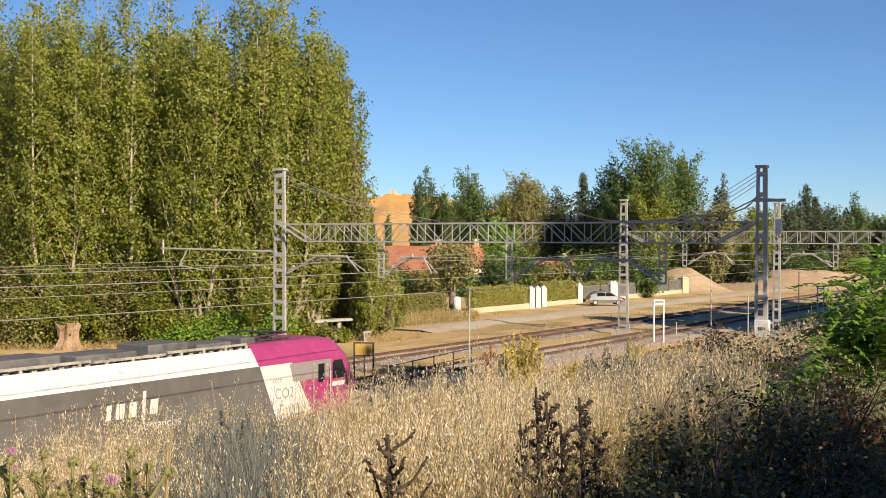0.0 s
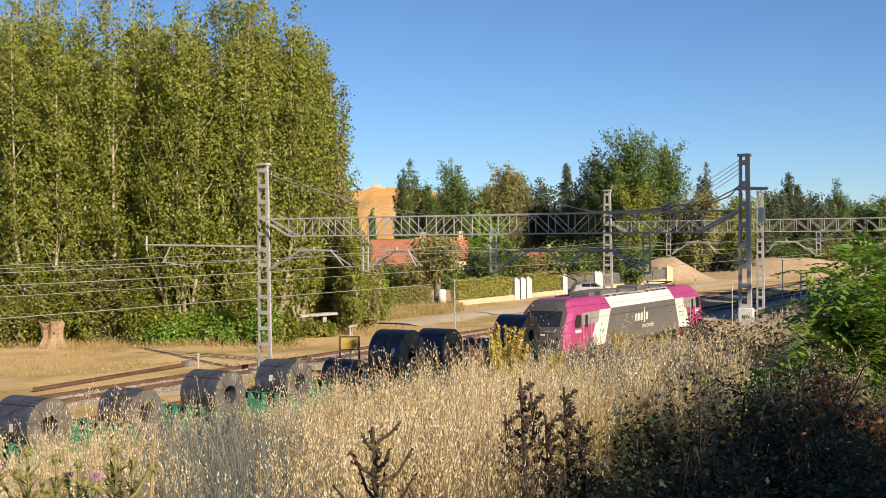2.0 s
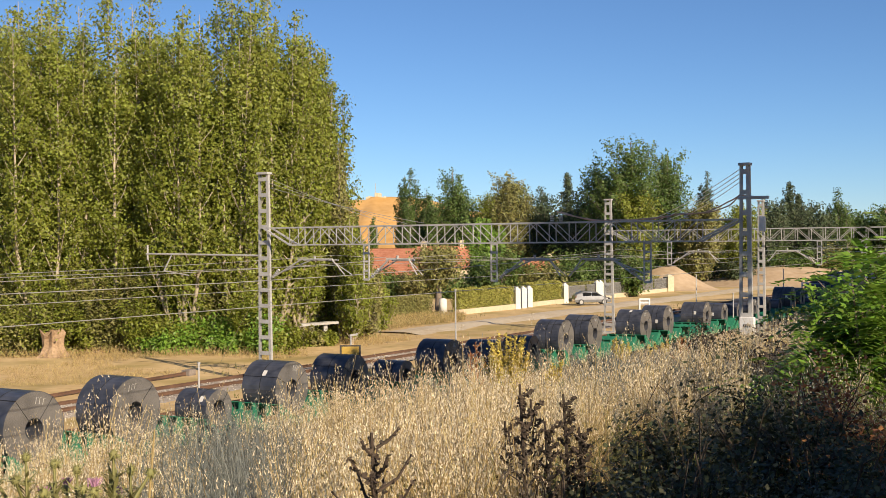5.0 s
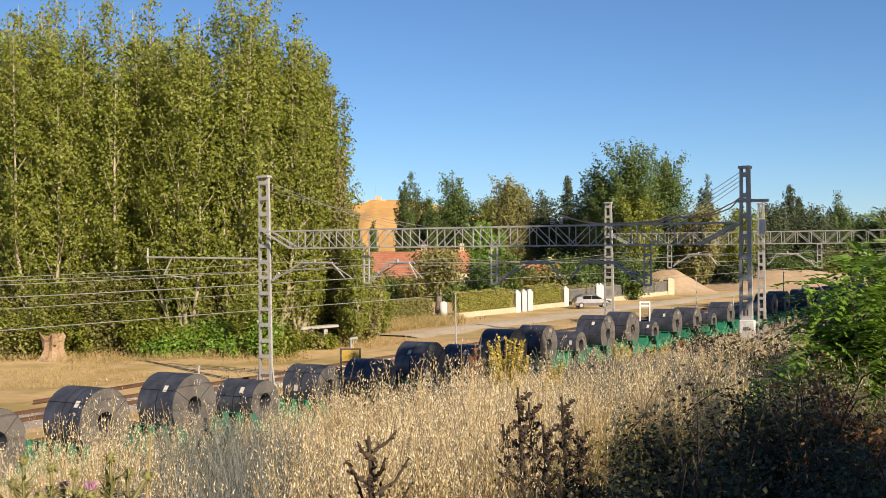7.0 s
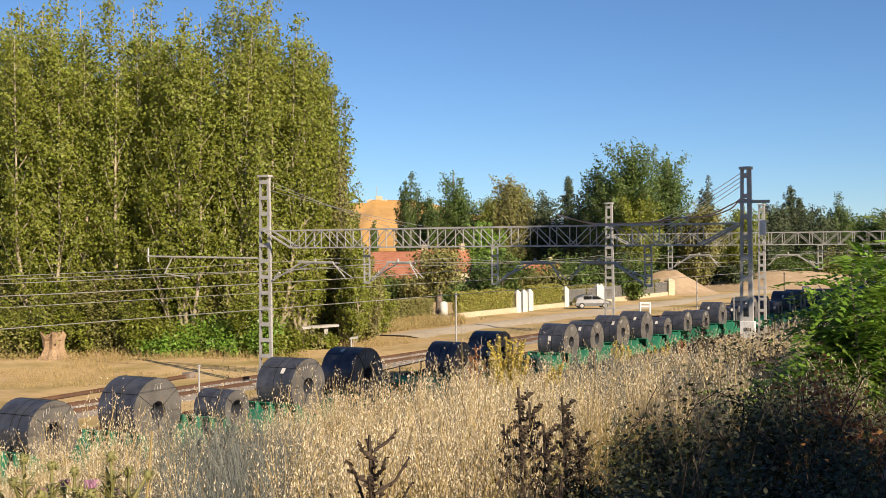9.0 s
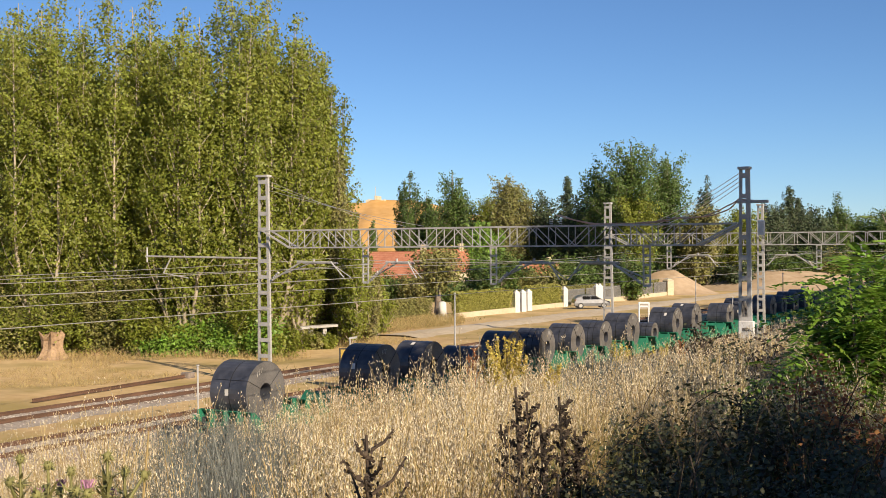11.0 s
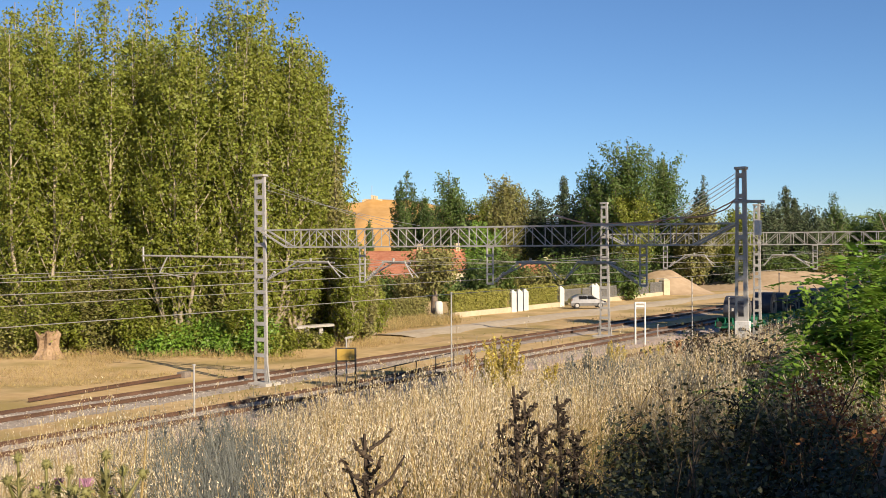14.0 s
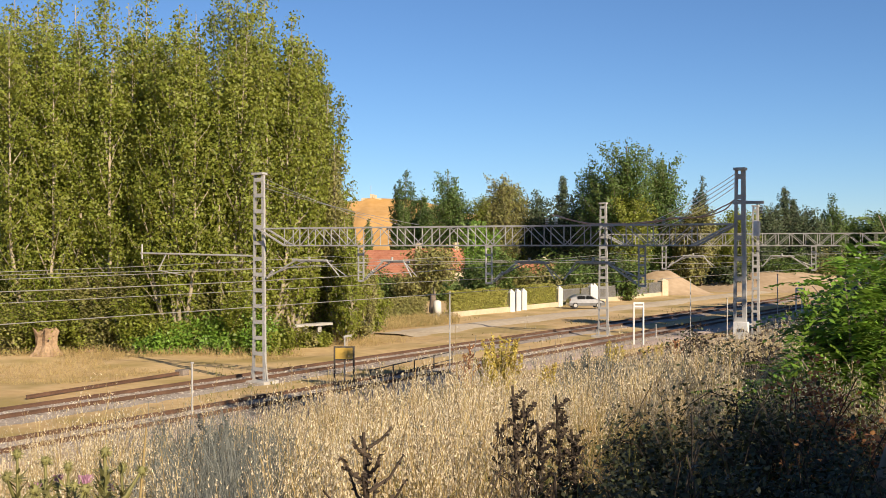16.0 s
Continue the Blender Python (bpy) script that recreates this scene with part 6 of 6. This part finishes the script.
def thistle(px, depth, top_py, seed):
    rng = np.random.default_rng(seed)
    x, y, z = bearing_spot(px, depth)
    h = EYE_Z + (436 - top_py) / 2100 * depth - z
    th = thing("thistle", "pale green thistle with spiny heads and purple florets", "thistle", Matrix.Translation((x, y, z - 0.03)), "thistles")
    tips = [(Vector((0, 0, 0)), Vector((0, 0, h)))]
    for i in range(6):
        a, k = i * 1.9 + rng.uniform(0, 1), rng.uniform(0.45, 0.8)
        p0 = Vector((0, 0, h * k))
        tips.append((p0, p0 + Vector((math.cos(a) * 0.13, math.sin(a) * 0.13, rng.uniform(0.12, 0.24)))))
    for a, b in tips:
        v, f = tube([a, a.lerp(b, 0.5) + Vector((0.01, 0, -0.01)), b], [0.009, 0.007, 0.005], 6)
        mesh_part("stem", v, f, THISTLE_GREEN, th)
        bm = bmesh.new()
        bmesh.ops.create_uvsphere(bm, u_segments=10, v_segments=7, radius=0.0145, matrix=Matrix.Translation(b) @ Matrix.Diagonal((1, 1, 1.15, 1)))
        for k in range(36):
            d = Vector(rng.normal(size=3)).normalized()
            rod(bm, b + d * 0.012, b + d * 0.031, 0.0025, 0.0004, n=3)
        head = part("flower_head", bm, THISTLE_GREEN, th)
        if rng.uniform() < 0.3:
            bm = bmesh.new()
            for k in range(18):
                q = b + Vector((rng.normal(0, 0.007), rng.normal(0, 0.007), 0.02))
                rod(bm, q, q + Vector((rng.normal(0, 0.008), rng.normal(0, 0.008), 0.024)), 0.002, 0.0015, n=3)
            part("floret_tuft", bm, PURPLE, head)
    n = 260
    k = rng.uniform(0.1, 0.95, n)
    a = rng.uniform(0, 6.28, n)
    c = np.stack([np.cos(a) * 0.026, np.sin(a) * 0.026, k * h], 1)
    u = np.stack([np.cos(a) * 0.032, np.sin(a) * 0.032, rng.uniform(-0.01, 0.04, n)], 1)
    w = unit(np.cross(u, np.array([[0, 0, 1.0]]))) * 0.007
    quads("spiny_leaf", c, u, w, THISTLE_GREEN, th)


for i, (px, d, top) in enumerate(((30, 4.4, 790), (80, 4.0, 800), (120, 4.3, 812), (185, 4.1, 785), (215, 4.4, 815), (-30, 4.2, 800), (60, 3.7, 850), (150, 3.7, 850))):
    thistle(px, d, top, 60 + i)
v, f = tube([bearing_spot(243, 4.2), (at(243, 4.2), 4.2, 6.0), (at(259, 4.2), 4.2, 6.36)], [0.007, 0.006, 0.003], 6)
stalk = mesh_part("straw_stalk", v, f, STRAW)
tagged(stalk, "single tall pale straw stalk among thistles", "stalk")


def spike_plant(px, depth, top_py, seed, n_spikes, mat, label, spread=0.3):
    """Bushy plant of upright, thickly set spikes."""
    rng = np.random.default_rng(seed)
    x, y, z = bearing_spot(px, depth)
    h = EYE_Z + (436 - top_py) / 2100 * depth - z
    th = thing("spike_weed", label, "weed", Matrix.Translation((x, y, z - 0.03)), "spike weeds")
    for i in range(n_spikes):
        a, r = rng.uniform(0, 6.28), spread * math.sqrt(rng.uniform(0, 1))
        tip = Vector((math.cos(a) * r, math.sin(a) * r, h * rng.uniform(0.72, 1.0)))
        v, f = tube([tip * 0.02, tip.lerp(Vector((0, 0, tip.z)), 0.5) * 0.55, tip], [0.008, 0.006, 0.003], 5)
        mesh_part("stalk", v, f, mat, th)
        n = 240
        k = rng.uniform(0.3, 1.0, n)
        c = np.stack([tip.x * k, tip.y * k, tip.z * k], 1) + rng.normal(0, 0.015, (n, 3)) * np.array([1, 1, 2])
        u, w = leaf_axes(rng, n, 0.028, 0.4, 1.7)
        quads("spike", c, u, w, mat, th)


spike_plant(888, 19, 592, 1, 26, YELLOW_BLOOM, "bushy weed with yellow upright spikes", 0.45)
spike_plant(1082, 24, 598, 2, 10, YELLOW_BLOOM, "bushy weed with yellow upright spikes", 0.3)
spike_plant(1160, 25, 606, 3, 9, YELLOW_BLOOM, "bushy weed with yellow upright spikes", 0.35)
spike_plant(965, 16, 640, 4, 6, YELLOW_BLOOM, "yellow-flowered weed among the oats", 0.18)
for i, (px, d, top) in enumerate(((1020, 22, 612), (1045, 20, 620), (1120, 18, 640), (1200, 15, 655), (1235, 14, 668), (760, 17, 668), (330, 11, 735), (400, 11, 728))):
    spike_plant(px, d, top, 10 + i, 9, GREY_WEED, "silvery grey weed with slender spikes", 0.35)


# near-black leaf colour: part of the thicket's shade is put into it
BRAMBLE = material("shade-darkened bramble leaves", (0.026, 0.034, 0.013), (0.058, 0.064, 0.025), 0.6, 0, 4, 0.8, 0, 0.45, through_light=0.2)


# ---- bushes at the right of the bank ----
def pinnate_bush(name, label, x, y, h, r, leaves, seed, mat, leaflet=0.085, bend=(0, 0)):
    """Stems carrying compound leaves: leaflets in pairs along drooping ribs."""
    rng = np.random.default_rng(seed)
    s, p = to_plan(x, y)
    th = thing(name, label, "bush", Matrix.Translation((x, y, ground_z(s, p) - 0.05)), "bank bushes")
    sv, sf, c, u, w = [], [], [], [], []
    for i in range(leaves):
        if i % 30 == 0:
            a, q = rng.uniform(0, 6.28), math.sqrt(rng.uniform(0, 1))
            end = np.array([math.cos(a) * r * q + bend[0], math.sin(a) * r * q + bend[1], h * rng.uniform(0.6, 1.02) * (1 - 0.25 * q)])
            v, f = tube([(end[0] * 0.2, end[1] * 0.2, 0), tuple(end * np.array([0.5, 0.5, 0.6])), tuple(end)], [0.02, 0.014, 0.005], 5)
            n = len(sv)
            sv += v
            sf += [tuple(k + n for k in g) for g in f]
        k = rng.uniform(0.3, 1.02)
        b = end * np.array([k, k, k ** 0.8])
        d = unit(rng.normal(size=(1, 3)) * np.array([1, 1, 0.45]) + np.array([[end[0] * 0.4, end[1] * 0.4, 0.1]]))[0]
        side = np.cross(d, [0, 0, 1.0])
        side /= np.linalg.norm(side) + 1e-9
        ln = leaflet * rng.uniform(4.0, 6.0)
        for j in range(8):
            e = (j + 0.5) / 8
            o = b + d * ln * e + np.array([0, 0, -0.35 * ln * e * e])
            for q in (-1, 1):
                dirn = side * q + d * 0.5 + np.array([0, 0, -0.25 + rng.normal(0, 0.12)])
                dirn /= np.linalg.norm(dirn)
                c.append(o + dirn * leaflet * 0.5)
                u.append(dirn * leaflet * 0.55)
                w.append(np.cross(np.cross(d, dirn) + rng.normal(0, 0.15, 3), dirn) * leaflet * 0.2)
    mesh_part("stem_tangle", sv, sf, BARK, th)
    quads("leaflet", np.array(c), np.array(u), np.array(w), mat, th)


pinnate_bush("bank_bush", "tall bright green bush with feathered leaves on the bank", 4.1, 9.8, 2.05, 1.15, 1200, 1, BRIGHT_LEAF)
pinnate_bush("bank_bush", "tall bright green bush with feathered leaves on the bank", 3.3, 9.4, 1.55, 0.65, 500, 2, BRIGHT_LEAF)
pinnate_bush("bank_bush", "tall dark green bush with feathered leaves on the bank", 4.7, 11.0, 2.4, 1.1, 700, 3, DARK_LEAF)
pinnate_bush("bank_bush", "small bright green feathered bush among dry stalks", 2.35, 9.6, 1.0, 0.4, 70, 4, BRIGHT_LEAF, 0.07)
# three unseen bushes right of the view, added to shade the brambles
pinnate_bush("bank_bush", "tall dark green bush with feathered leaves on the bank", 3.4, 4.1, 2.6, 1.0, 1300, 5, DARK_LEAF)
pinnate_bush("bank_bush", "tall dark green bush with feathered leaves on the bank", 2.7, 2.5, 2.7, 0.95, 1800, 7, DARK_LEAF)
pinnate_bush("bank_bush", "tall dark green bush with feathered leaves on the bank", 4.6, 5.0, 3.2, 1.2, 700, 6, DARK_LEAF)
for i, (x, y, h, r) in enumerate(((1.0, 5.9, 0.62, 0.6), (1.7, 6.4, 0.74, 0.7), (0.75, 5.2, 0.6, 0.45), (1.4, 5.2, 0.6, 0.6), (2.1, 5.6, 0.55, 0.6), (2.4, 7.3, 0.65, 0.6), (2.0, 8.2, 0.7, 0.5), (1.35, 7.3, 0.55, 0.5), (0.5, 5.6, 0.42, 0.35), (1.9, 4.9, 0.6, 0.6))):
    s, p = to_plan(x, y)
    shrub("bramble_bush", "low dark bramble tangle on the bank", x, y, ground_z(s, p) - 0.03, h, r, 6000, 0.023, BRAMBLE, 700 + i, "bramble", "brambles", stem=DEAD_BROWN)


def arching_canes(x, y, n, seed):
    """Long thin bramble canes that rise and bow over, with a few leaves left."""
    rng = np.random.default_rng(seed)
    s, p = to_plan(x, y)
    th = thing("bramble_canes", "arching bare bramble canes over the dark thicket", "bramble", Matrix.Translation((x, y, ground_z(s, p) - 0.03)), "bramble canes")
    for i in range(n):
        a, ln, top = rng.uniform(0, 6.28), rng.uniform(0.4, 1.0), rng.uniform(0.45, 0.95)
        d = np.array([math.cos(a), math.sin(a), 0])
        v, f = tube([d * ln * k + np.array([0, 0, top * math.sin(min(1.0, k * 1.15) * 2.5) * 1.05]) for k in np.linspace(0, 1, 8)], [0.0045 - 0.0028 * k for k in np.linspace(0, 1, 8)], 4)
        mesh_part("cane", v, f, DEAD_BROWN, th)


for i, (x, y) in enumerate(((1.3, 6.2), (2.0, 6.6), (1.0, 5.4), (2.3, 7.6), (1.7, 5.3), (0.45, 5.0))):
    arching_canes(x, y, 9, 760 + i)
for i, (px, d, top, r) in enumerate(((1215, 21, 585, 0.7), (1260, 20, 590, 0.8), (1300, 18, 600, 0.7), (1345, 15, 590, 0.6), (1280, 15, 650, 0.5))):
    x, y, z = bearing_spot(px, d)
    h = EYE_Z + (436 - top) / 2100 * d - z
    shrub("dry_bramble", "tangled half-dead bramble with dark stems", x, y, z - 0.05, h, r, 1600, 0.045, DEAD_BROWN if i % 2 else BRAMBLE, 720 + i, "bramble", "brambles", stem=DEAD_BROWN)
for i, (x, y, h, r) in enumerate(((2.75, 6.6, 1.0, 0.5), (2.3, 6.9, 0.55, 0.5), (2.6, 7.8, 0.9, 0.45))):
    s, p = to_plan(x, y)
    shrub("dead_branch_pile", "heap of rust-brown dead branches and leaves", x, y, ground_z(s, p) - 0.03, h, r, 1600, 0.028, DEAD_LEAF, 740 + i, "brush pile", "brush piles")
v, f = tube([(2.02, 5.75, 5.0), (2.12, 5.75, 5.85), (2.28, 5.8, 6.3)], [0.035, 0.032, 0.03], 10)
trunk = mesh_part("leaning_trunk", v, f, BARK, smooth=True)
tagged(trunk, "grey leaning trunk of a sapling on the bank", "trunk")


def motions():
    for th, start, z in MOVING:
        walk(th, along(start, z))


motions()
